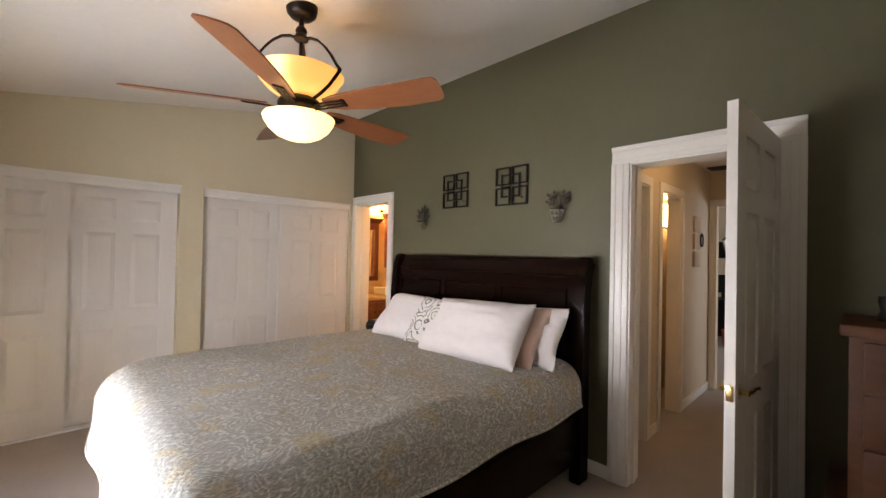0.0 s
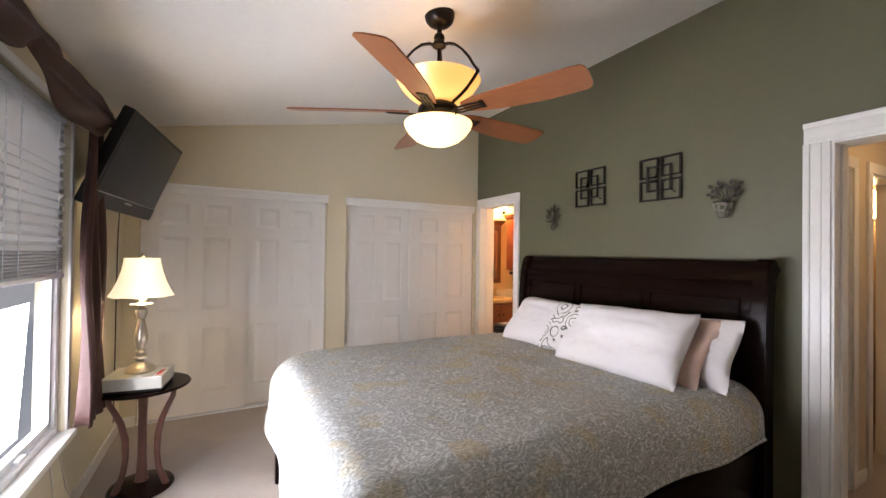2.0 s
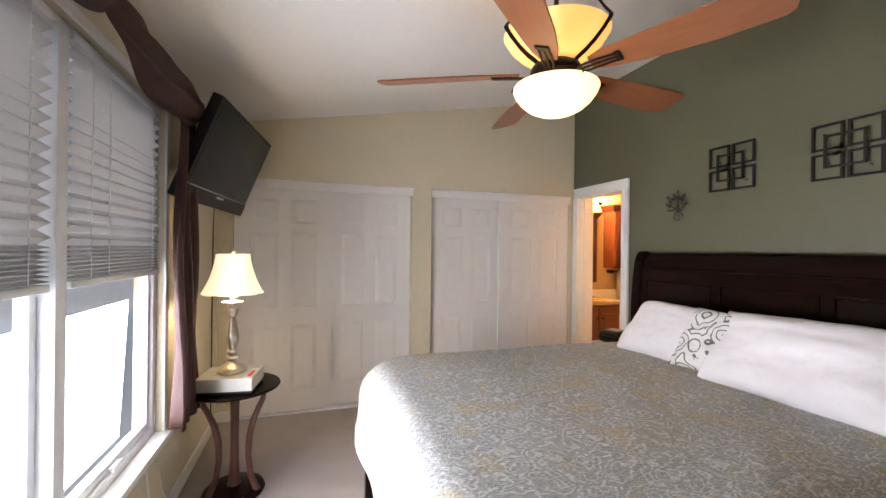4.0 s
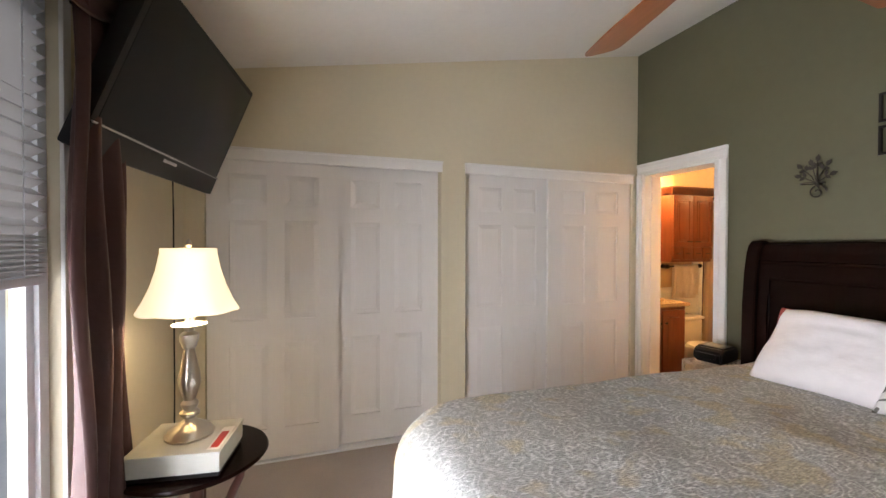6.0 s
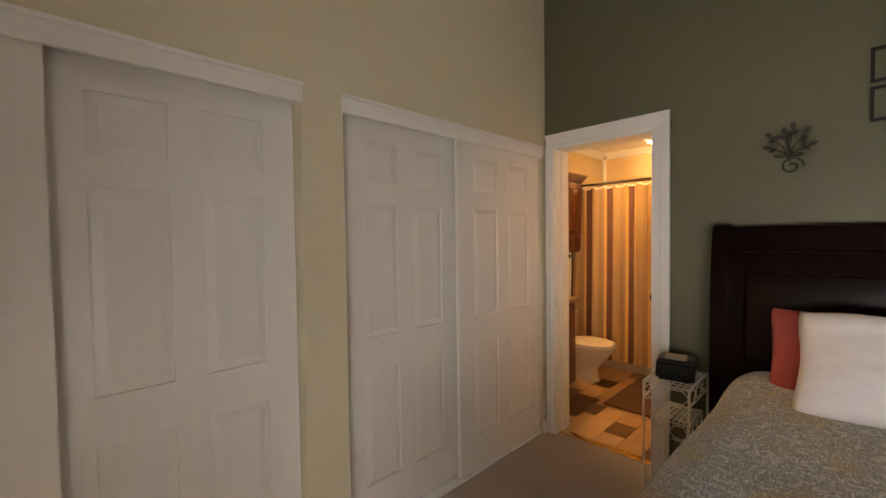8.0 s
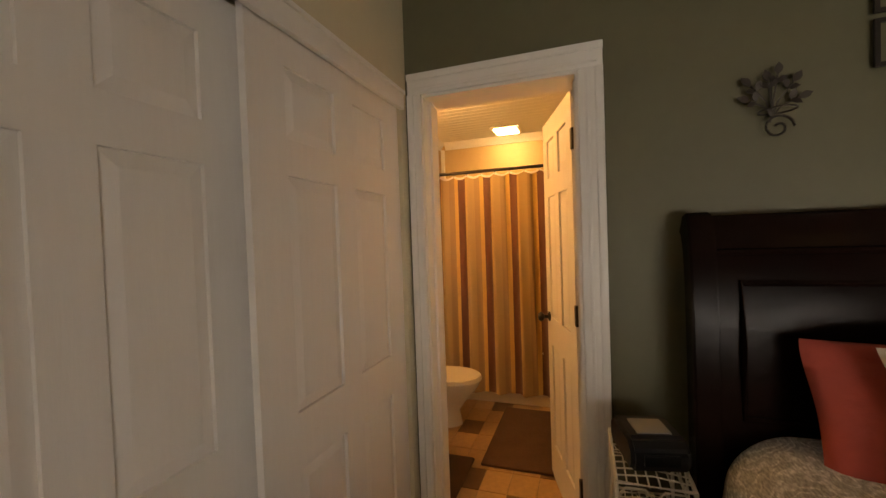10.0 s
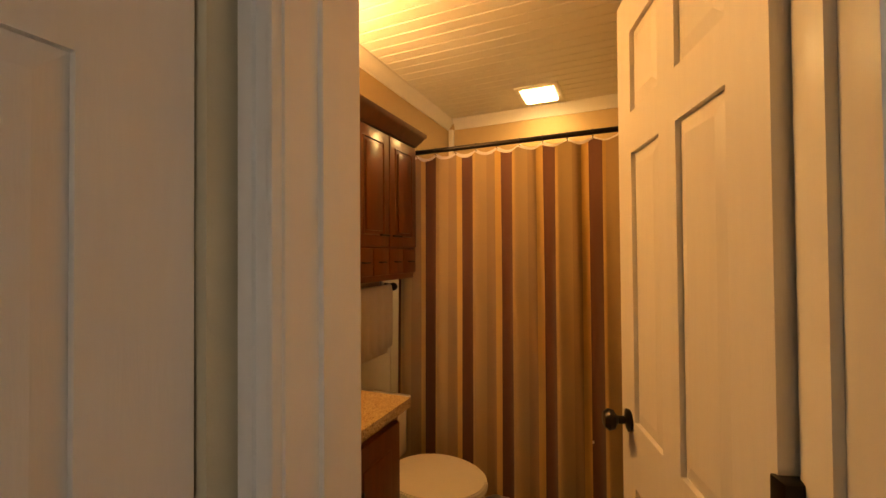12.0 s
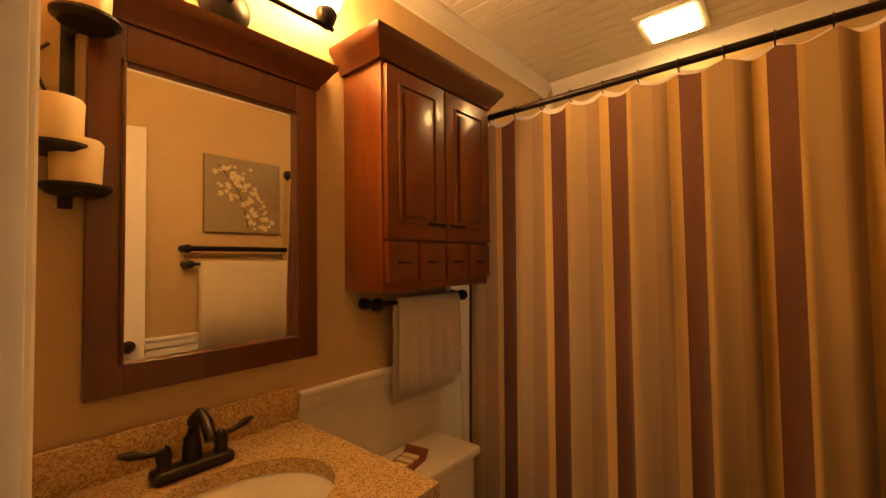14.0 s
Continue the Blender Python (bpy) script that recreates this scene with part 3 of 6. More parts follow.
def drape():
    t = thing("curtain", "plum brown satin curtain panel hanging beside the window", "curtain")
    bm = bmesh.new()
    rows = []
    ny, nz = 60, 24
    for j in range(nz + 1):
        v = j / nz
        z = 2.16 - v * (2.16 - 0.55)
        row = []
        for i in range(ny + 1):
            u = i / ny
            y = 2.80 + 0.30 * u + 0.02 * v * (u - 0.5)
            x = WX + 0.115 + 0.035 * math.sin(u * 6.0 * math.pi + 0.7 * v) * (0.6 + 0.5 * v) + 0.01 * math.sin(9 * v + 5 * u)
            row.append(bm.verts.new((x, y, z + 0.008 * math.sin(u * 6 * math.pi) * v)))
        rows.append(row)
    for a, b in zip(rows, rows[1:]):
        for i in range(ny):
            bm.faces.new((a[i], a[i + 1], b[i + 1], b[i]))
    o = part("panel", bm, DRAPE, t, smooth=80)
    s = o.modifiers.new("thick", 'SOLIDIFY')
    s.thickness = 0.004
    r = thing("curtain_rod", "dark bronze curtain rod with scrolled finial above the window", "curtain rod")
    part("rod", bm_tube([(WX + 0.12, 0.9, 2.2), (WX + 0.12, 3.13, 2.2)], 0.011, 12), BRONZE, r)
    part("finial", bm_lathe([(0.010, 0), (0.018, 0.012), (0.030, 0.03), (0.034, 0.045), (0.026, 0.062), (0.010, 0.07), (0.0, 0.074)], 16), BRONZE, r, at=pose(WX + 0.12, 3.12, 2.2, -90, 0, 0))
    part("bracket", bm_tube([(WX, 3.04, 2.17), (WX + 0.06, 3.04, 2.17), (WX + 0.12, 3.04, 2.19)], 0.008), BRONZE, r)
    part("bracket", bm_tube([(WX, 1.0, 2.17), (WX + 0.06, 1.0, 2.17), (WX + 0.12, 1.0, 2.19)], 0.008), BRONZE, r)
    w = thing("scarf_valance", "plum brown scarf valance swagged over the curtain rod", "valance")
    bm = bmesh.new()
    rows = []
    ny, nz = 90, 18
    for i in range(ny + 1):
        y = 0.92 + (3.09 - 0.92) * i / ny
        ph = abs(math.sin(math.pi * (y - 0.92) / 1.085))
        row = []
        for j in range(nz + 1):
            v = j / nz
            drop = 0.11 + 0.13 * ph ** 0.8
            z = 2.25 - v * drop + 0.006 * math.sin(14 * y + 3 * v)
            x = WX + 0.135 + 0.016 * math.sin(v * 14 + 2.5 * ph + 6 * y) * (0.4 + ph) + 0.01 * ph + 0.035 * math.sin(math.pi * v)
            row.append(bm.verts.new((x, y, z)))
        rows.append(row)
    for a, b in zip(rows, rows[1:]):
        for j in range(nz):
            bm.faces.new((a[j], a[j + 1], b[j + 1], b[j]))
    o = part("swag", bm, DRAPE, w, smooth=80)
    s = o.modifiers.new("thick", 'SOLIDIFY')
    s.thickness = 0.005


drape()


# ---- bed ----
def bed():
    t = thing("sleigh_bed", "espresso wooden sleigh bed with panelled scrolled headboard", "bed")
    y0, y1 = 1.215, 3.245
    front = [(2.47, 0.25), (2.47, 0.75), (2.475, 1.05), (2.49, 1.25), (2.51, 1.36), (2.53, 1.41), (2.56, 1.435), (2.60, 1.43), (2.622, 1.405), (2.615, 1.37), (2.59, 1.36), (2.565, 1.32), (2.545, 1.22), (2.535, 1.0), (2.53, 0.75), (2.53, 0.25)]
    part("headboard", bm_prism(front, y0 + 0.07, y1 - 0.07, axis='y'), ESPRESSO, t)
    for a in (y0, y1 - 0.075):
        post = [(x + (-0.03 if k < 9 else 0.012), z + (0.012 if z > 1.3 else 0)) for k, (x, z) in enumerate(front)]
        post[0], post[-1] = (2.43, 0.0), (2.545, 0.0)
        part("post", bm_prism(post, a, a + 0.075, axis='y', bevel=0.006), ESPRESSO, t)
    # raised frames on the headboard
    n = 3
    w = (y1 - y0 - 0.15 - 0.06) / n
    for k in range(n):
        a, b = y0 + 0.105 + k * w + 0.035, y0 + 0.105 + (k + 1) * w - 0.035
        pts = [(2.466, a, 0.80), (2.466, b, 0.80), (2.466, b, 1.02), (2.480, b, 1.22), (2.480, a, 1.22), (2.466, a, 1.02)]
        part("panel_moulding", bm_tube(pts, 0.011, 6, closed=True), ESPRESSO, t)
    part("crest_moulding", bm_tube([(2.497, y0 + 0.08, 1.315), (2.497, y1 - 0.08, 1.315)], 0.012, 8), ESPRESSO, t)
    part("side_rail", bm_box(0.30, 2.47, 1.235, 1.275, 0.14, 0.44, 0.008), ESPRESSO, t)
    part("corner_rail", bm_prism([(0.29, 2.84), (0.31, 2.82), (0.50, 3.06), (0.46, 3.08)], 0.14, 0.42), ESPRESSO, t)
    part("side_rail", bm_box(0.46, 2.47, 3.06, 3.10, 0.14, 0.44, 0.008), ESPRESSO, t)
    foot = [(0.26, 0.06), (0.25, 0.30), (0.235, 0.42), (0.245, 0.45), (0.27, 0.455), (0.295, 0.42), (0.305, 0.30), (0.305, 0.06)]
    part("footboard", bm_prism(foot, 1.28, 2.88, axis='y', bevel=0.004), ESPRESSO, t)
    for a in (1.24, 2.86):
        part("foot_post", bm_prism([(0.235, 0.0), (0.235, 0.30), (0.225, 0.42), (0.24, 0.46), (0.29, 0.465), (0.31, 0.42), (0.32, 0.0)], a, a + 0.06, axis='y', bevel=0.006), ESPRESSO, t)
    solid("mattress", bm_box(0.34, 2.45, 1.29, 3.02, 0.40, 0.71, 0.05, seg=4), PILLOW, "white mattress on the bed frame", "mattress")


def comforter():
    """Quilt draped over the mattress: cloth coordinates bend down past the edges."""
    x0, x1, y0, y1, top = 0.185, 2.42, 1.20, 3.17, 0.775
    df, ds, r = 0.42, 0.36, 0.17
    bm = bmesh.new()

    def bend(over, r):
        arc_len = r * math.pi / 2
        if over <= 0:
            return 0.0, 0.0
        if over < arc_len:
            a = over / r
            return r * math.sin(a), r * (1 - math.cos(a))
        return r + 0.10 * (over - arc_len), r + (over - arc_len)
    nx, ny = 110, 120
    grid = []
    for i in range(nx + 1):
        a = -df + (x1 - x0 - r + df) * i / nx
        row = []
        for j in range(ny + 1):
            b = -ds + (y1 - y0 - 2 * r + 2 * ds) * j / ny
            ox, zx = bend(-a, r)
            oy0, zy0 = bend(-b, r)
            oy1, zy1 = bend(b - (y1 - y0 - 2 * r), r)
            x = x0 + r + max(a, 0) - ox
            y = y0 + r + min(max(b, 0), y1 - y0 - 2 * r) - oy0 + oy1
            zy = max(zy0, zy1)
            dz = (zx ** 2.4 + zy ** 2.4) ** (1 / 2.4)
            p = Vector((x * 3.2, y * 3.2, 0))
            puff = 0.012 * noise.noise(p) + 0.018 * noise.noise(p * 0.45)
            hang = min(1.0, max(zx, zy) / 0.3)
            wav = 0.014 * hang * (math.sin(9 * y + 2 * x) * (zx > zy) + math.sin(8 * x + 1.5) * (zy >= zx))
            if zx > zy:
                x += wav
            else:
                y += wav
            if zy >= zx and zy > 0.02:
                dz += 0.03 * noise.noise(Vector((x * 1.7, 3.3, 1))) * min(1, zy / 0.3)
            z = top + puff * (1 - 0.5 * hang) - dz
            z += 0.035 * math.exp(-((x - 1.2) / 0.7) ** 2 - ((y - 2.3) / 0.6) ** 2)
            # the corner by the bathroom side falls in a wide round
            u, v = (x0 + 0.34 - x) / 0.34, (y - y1 + 0.34) / 0.34
            if u > 0 and v > 0:
                f = max(u, v) / math.hypot(u, v)
                x, y = x0 + 0.34 - 0.34 * u * f, y1 - 0.34 + 0.34 * v * f
            row.append(bm.verts.new((x, y, z)))
        grid.append(row)
    for a, b in zip(grid, grid[1:]):
        for j in range(ny):
            bm.faces.new((a[j], a[j + 1], b[j + 1], b[j]))
    sides = [[row[0].co.copy() for row in grid], [v.co.copy() for v in grid[0]], [row[-1].co.copy() for row in grid]]
    o = solid("comforter", bm, QUILT, "grey-green paisley quilted comforter spread over the bed", "comforter", smooth=80)
    s = o.modifiers.new("thick", 'SOLIDIFY')
    s.thickness, s.offset = 0.014, -1
    for name, edge in (("side_binding", sides[0]), ("foot_binding", sides[1]), ("side_binding", sides[2])):
        part(name, bm_tube(edge, 0.009, 6), QUILT, o, "stitched quilt binding", smooth=80)


def pillow_mesh(w, h, d, seed=0.0):
    bm = bmesh.new()
    n = 26
    sides = []
    for s in (1, -1):
        g = []
        for i in range(n + 1):
            row = []
            for j in range(n + 1):
                u, v = 2 * i / n - 1, 2 * j / n - 1
                t = max(0.0, (1 - abs(u) ** 2.6)) ** 0.55 * max(0.0, (1 - abs(v) ** 2.6)) ** 0.55
                pin = 1 - 0.09 * (1 - abs(v) ** 2) * (abs(u) ** 3)
                pin2 = 1 - 0.07 * (1 - abs(u) ** 2) * (abs(v) ** 3)
                wr = 0.020 * noise.noise(Vector((u * 2.2 + seed, v * 2.2, seed))) + 0.012 * noise.noise(Vector((u * 6 + seed, v * 6, s)))
                row.append((u * w / 2 * pin * (1 - 0.07 * (u * v) ** 4), s * (t * (d / 2 + wr)) + 0.03 * noise.noise(Vector((u + seed, v, 7))), v * h / 2 * pin2))
            g.append(row)
        sides.append(g)
    v0 = [[bm.verts.new(p) for p in row] for row in sides[0]]
    v1 = [[(v0[i][j] if i in (0, n) or j in (0, n) else bm.verts.new(sides[1][i][j])) for j in range(n + 1)] for i in range(n + 1)]
    for i in range(n):
        for j in range(n):
            bm.faces.new((v0[i][j], v0[i + 1][j], v0[i + 1][j + 1], v0[i][j + 1]))
            bm.faces.new((v1[i][j], v1[i][j + 1], v1[i + 1][j + 1], v1[i + 1][j]))
    return bm


def pillow(name, label, material, at, w, h, d, seed):
    return solid(name, pillow_mesh(w, h, d, seed), material, label, "pillow", group="pillows on the bed", at=at, smooth=85)


bed()
comforter()
# pillows: local x along the width, z up the height, leaning back on the headboard
pillow("pillow", "white cotton pillow leaning on the headboard", PILLOW, pose(2.13, 2.50, 0.918, 42, 0, 91), 0.84, 0.45, 0.23, 1.0)
pillow("pillow", "white cotton pillow in front of another at the headboard", PILLOW, pose(2.05, 1.80, 0.945, 38, 2, 93), 0.86, 0.47, 0.23, 4.0)
pillow("pillow", "white cotton pillow behind the front one", PILLOW, pose(2.27, 1.64, 0.92, 32, 3, 90), 0.80, 0.42, 0.15, 6.0)
pillow("pillow", "peach cotton pillow between two white ones", PEACH, pose(2.18, 1.75, 0.925, 36, 1, 91), 0.84, 0.44, 0.16, 21.0)
pillow("pillow", "red cotton pillow behind the white one", REDFAB, pose(2.32, 2.65, 0.868, 22, 0, 90), 0.74, 0.44, 0.14, 9.0)
pillow("throw_pillow", "white throw pillow with grey scroll print", SCROLL, pose(2.04, 2.20, 0.95, 36, 0, 90), 0.42, 0.40, 0.13, 12.0)


# ---- ceiling fan ----
def ceiling_fan():
    cx, cy = 0.95, 2.105
    t = thing("ceiling_fan", "bronze ceiling fan with five wooden blades and lit amber glass", "ceiling fan", pose(cx, cy, 0))
    part("canopy", bm_lathe([(0.082, 2.785), (0.082, 2.755), (0.076, 2.73), (0.060, 2.712), (0.036, 2.702), (0.016, 2.70)], 28), BRONZE, t)
    part("downrod", bm_lathe([(0.014, 2.705), (0.014, 2.662), (0.026, 2.652), (0.031, 2.636), (0.026, 2.622), (0.036, 2.606), (0.038, 2.590), (0.026, 2.580), (0.008, 2.575)], 20), BRONZE, t)
    part("spindle", bm_lathe([(0.010, 2.58), (0.010, 2.27)], 12), BRONZE, t)
    for k in range(3):
        a = radians(-62 + 120 * k)
        pts = [(0.02, 2.592), (0.06, 2.592), (0.105, 2.574), (0.15, 2.535), (0.19, 2.485), (0.220, 2.435), (0.243, 2.405), (0.242, 2.395), (0.216, 2.362), (0.180, 2.325), (0.14, 2.294), (0.095, 2.268)]
        bm = bmesh.new()
        rows = []
        for r, z in pts:
            w = 0.010 if z > 2.42 else 0.014
            row = []
            for o, e in ((-w, -0.004), (w, -0.004), (w, 0.004), (-w, 0.004)):
                row.append(bm.verts.new(((r + e) * math.cos(a) - o * math.sin(a), (r + e) * math.sin(a) + o * math.cos(a), z + e)))
            rows.append(row)
        for p, q in zip(rows, rows[1:]):
            for c in range(4):
                bm.faces.new((p[c], p[(c + 1) % 4], q[(c + 1) % 4], q[c]))
        bm.faces.new(rows[0][::-1])
        bm.faces.new(rows[-1])
        part("arm", bm, BRONZE, t, smooth=50)
    part("upper_bowl", bm_lathe([(0.075, 2.268), (0.12, 2.286), (0.165, 2.318), (0.203, 2.357), (0.230, 2.400), (0.225, 2.400), (0.198, 2.361), (0.160, 2.324), (0.115, 2.292), (0.075, 2.274)], 40, cap=False), FANUP, t, "lit amber glass bowl")
    for k in range(3):
        a = radians(-110 + 120 * k)
        part("bulb", bm_lathe([(0.012, 0.0), (0.014, 0.02), (0.026, 0.045), (0.028, 0.06), (0.018, 0.078), (0.0, 0.084)], 16), BULB, t, "lit bulb", at=pose(0.08 * math.cos(a), 0.08 * math.sin(a), 2.282))
    part("motor", bm_lathe([(0.05, 2.272), (0.085, 2.270), (0.105, 2.258), (0.112, 2.240), (0.112, 2.222), (0.100, 2.206), (0.09, 2.190), (0.085, 2.170)], 32), BRONZE, t)
    part("lower_bowl", bm_lathe([(0.09, 2.176), (0.165, 2.174), (0.183, 2.168), (0.186, 2.160), (0.178, 2.138), (0.155, 2.105), (0.12, 2.074), (0.08, 2.055), (0.04, 2.046), (0.0, 2.044)], 40), FANBOWL, t, "lit alabaster glass bowl")
    for k in range(3):
        a = radians(30 + 120 * k)
        part("bowl_clip", bm_tube([(0.09 * math.cos(a), 0.09 * math.sin(a), 2.192), (0.15 * math.cos(a), 0.15 * math.sin(a), 2.188), (0.186 * math.cos(a), 0.186 * math.sin(a), 2.176), (0.191 * math.cos(a), 0.191 * math.sin(a), 2.158)], 0.005, 6), BRONZE, t)
    out = [(0.16, -0.040), (0.22, -0.058), (0.32, -0.070), (0.55, -0.090), (0.74, -0.103), (0.785, -0.103), (0.803, -0.085), (0.812, -0.04), (0.812, 0.02), (0.805, 0.048), (0.780, 0.064), (0.60, 0.080), (0.40, 0.076), (0.25, 0.060), (0.16, 0.038)]
    for k in range(5):
        ang = 9.8 + 72 * k
        b = part("blade", bm_prism(out, -0.0035, 0.0035, bevel=0.0015), BLADE, t, at=pose(0, 0, 2.228, 0, 0, ang) @ pose(0, 0, 0, -16, 0, 0))
        bm = bmesh.new()
        for o in (-0.022, 0.0, 0.022):
            bm_tube([(0.095, o * 0.6, -0.014), (0.14, o, -0.013), (0.20, o, -0.010), (0.275, o * 0.8, -0.008)], 0.005, 6, bm=bm)
        bm_box(0.262, 0.285, -0.028, 0.028, -0.011, -0.0035, 0.002, bm=bm)
        part("blade_iron", bm, BRONZE, b)


ceiling_fan()


# ---- bedroom: table, lamp, box, television ----
def side_table():
    t = thing("side_table", "round dark cherry side table with curved legs on a disc base", "table", pose(-0.49, 3.20, 0))
    part("tabletop", bm_lathe([(0.0, 0.610), (0.225, 0.612), (0.245, 0.618), (0.250, 0.625), (0.245, 0.634), (0.0, 0.636)], 48), ESPRESSO, t)
    part("base", bm_lathe([(0.165, 0.0), (0.170, 0.012), (0.160, 0.03), (0.10, 0.042), (0.05, 0.05), (0.0, 0.052)], 40), ESPRESSO, t)
    part("column", bm_lathe([(0.04, 0.045), (0.03, 0.07), (0.024, 0.2), (0.022, 0.45), (0.028, 0.58), (0.05, 0.612)], 20), LEG, t)
    for k in range(3):
        a = radians(-25 + 120 * k)
        pts = [(0.145, 0.028), (0.125, 0.07), (0.10, 0.13), (0.088, 0.22), (0.092, 0.33), (0.115, 0.43), (0.15, 0.51), (0.175, 0.56), (0.185, 0.612)]
        part("leg", bm_tube([(r * math.cos(a), r * math.sin(a), z) for r, z in pts], [0.02, 0.018, 0.016, 0.017, 0.019, 0.018, 0.016, 0.015, 0.014], 10), LEG, t)
    b = thing("router_box", "pale grey plastic box with dark base and red label", "box", pose(-0.50, 3.14, 0.637, 0, 0, -8))
    part("body", bm_box(-0.145, 0.145, -0.13, 0.13, 0.016, 0.085, 0.006), BOXGREY, b)
    part("base", bm_box(-0.14, 0.14, -0.125, 0.125, 0.0, 0.018, 0.003), PLASTIC, b, "dark base")
    part("lid_rim", bm_box(-0.148, 0.148, -0.133, 0.133, 0.078, 0.088, 0.003), BOXGREY, b)
    part("label", bm_box(0.105, 0.13, -0.10, 0.02, 0.086, 0.0895, 0.001), REDP, b, "red label strip")
    part("label_field", bm_box(0.098, 0.137, -0.115, 0.06, 0.086, 0.0885, 0.001), WHITE, b, "white label field")
    l = thing("table_lamp", "brass candlestick table lamp with lit bell shade", "lamp", pose(-0.50, 3.155, 0.726) @ Matrix.Diagonal((1.08, 1.08, 1.13, 1)))
    part("base", bm_lathe([(0.072, 0.0), (0.075, 0.008), (0.066, 0.016), (0.060, 0.026), (0.040, 0.036), (0.022, 0.048), (0.016, 0.058)], 36), NICKEL, l)
    part("stem", bm_lathe([(r * 1.25, z * 1.02) for r, z in [(0.016, 0.056), (0.024, 0.066), (0.024, 0.074), (0.015, 0.082), (0.021, 0.095), (0.021, 0.102), (0.014, 0.112), (0.020, 0.135), (0.027, 0.165), (0.026, 0.185), (0.018, 0.235), (0.012, 0.272), (0.018, 0.280), (0.018, 0.288), (0.023, 0.298), (0.023, 0.318), (0.012, 0.328), (0.010, 0.345)]], 28), NICKEL, l)
    part("collar", bm_lathe([(0.01, 0.349), (0.050, 0.353), (0.053, 0.357), (0.012, 0.362), (0.010, 0.40)], 28), WIRE, l)
    bm = bmesh.new()
    seg, prof = 48, [(0.150, 0.402), (0.147, 0.407), (0.131, 0.434), (0.111, 0.478), (0.094, 0.531), (0.083, 0.584), (0.082, 0.600)]
    rings = []
    for r, z in prof:
        rings.append([bm.verts.new((r * (1 + 0.012 * math.cos(8 * 2 * math.pi * k / seg)) * math.cos(2 * math.pi * k / seg), r * (1 + 0.012 * math.cos(8 * 2 * math.pi * k / seg)) * math.sin(2 * math.pi * k / seg), z - 0.003 * (r / 0.15) ** 3 * abs(math.cos(4 * 2 * math.pi * k / seg)))) for k in range(seg)])
    for a, b2 in zip(rings, rings[1:]):
        for k in range(seg):
            bm.faces.new((a[k], a[(k + 1) % seg], b2[(k + 1) % seg], b2[k]))
    sh = part("shade", bm, SHADE, l, "glowing cream bell shade", smooth=80)
    sm = sh.modifiers.new("thick", 'SOLIDIFY')
    sm.thickness = 0.002
    part("finial", bm_lathe([(0.004, 0.598), (0.006, 0.604), (0.010, 0.61), (0.006, 0.625), (0.0, 0.632)], 14), NICKEL, l)
    part("harp", bm_tube([(0.0, 0.0, 0.345), (0.03, 0, 0.40), (0.034, 0, 0.48), (0.018, 0, 0.56), (0, 0, 0.59)], 0.002, 6), NICKEL, l)
    part("bulb", bm_lathe([(0.012, 0.35), (0.014, 0.39), (0.028, 0.43), (0.030, 0.455), (0.02, 0.48), (0.0, 0.487)], 20), LAMPBULB, l, at=pose(0, 0, 0.03))


LEG = mat("mahogany_leg", (0.075, 0.028, 0.020), 0.35, var=0.25, coat=0.2)
side_table()


def television():
    tr, br, tl = Vector((-0.352, 3.80, 2.20)), Vector((-0.566, 3.80, 1.668)), Vector((-0.50, 2.88, 2.22))
    ey = (tr - tl).normalized()
    ez = (tr - br)
    ez = (ez - ez.dot(ey) * ey).normalized()
    ex = ey.cross(ez).normalized()
    m = Matrix(((ex.x, ey.x, ez.x, 0), (ex.y, ey.y, ez.y, 0), (ex.z, ey.z, ez.z, 0), (0, 0, 0, 1)))
    c = (tl + br) / 2
    m.translation = c
    t = thing("television", "black flat television on a tilting wall mount, switched off", "television", m)
    w, h = 0.93, 0.57
    part("body", bm_box(-0.06, 0.0, -w / 2, w / 2, -h / 2, h / 2, 0.012), PLASTIC, t)
    part("screen", bm_box(-0.002, 0.002, -w / 2 + 0.025, w / 2 - 0.025, -h / 2 + 0.095, h / 2 - 0.025, 0.001), SCREEN, t, "glossy dark screen")
    part("bezel", bm_box(-0.004, 0.004, -w / 2 + 0.004, w / 2 - 0.004, -h / 2 + 0.004, -h / 2 + 0.09, 0.003), PLASTIC, t)
    # lighter strip added as the highlight on the bezel edge
    part("bezel_highlight", bm_box(0.0, 0.007, -w / 2 + 0.004, w / 2 - 0.004, -h / 2 + 0.086, -h / 2 + 0.092, 0.002), GREY, t, "thin grey strip standing in for the highlight along the lower bezel")
    part("logo_plate", bm_box(0.003, 0.006, -0.05, 0.05, -h / 2 + 0.062, -h / 2 + 0.074, 0.001), GREY, t, "small grey badge")
    inv = m.inverted()
    a = inv @ Vector((WX, c.y, c.z - 0.02))
    part("mount_arm", bm_tube([a, (a + Vector((-0.06, 0, 0))) / 2, (-0.05, 0, 0)], 0.02, 8), BLACKM, t)
    part("mount_plate", bm_box(-0.075, -0.055, -0.12, 0.12, -0.12, 0.12, 0.004), BLACKM, t)
    k = thing("television_cable", "black cable running down the wall from the television", "cable")
    part("cable", bm_tube([(WX + 0.05, 3.9, 1.75), (WX + 0.02, 4.02, 1.6), (WX + 0.012, 4.05, 1.2), (WX + 0.012, 4.05, 0.6), (WX + 0.02, 4.0, 0.15)], 0.004, 6), PLASTIC, k)


television()


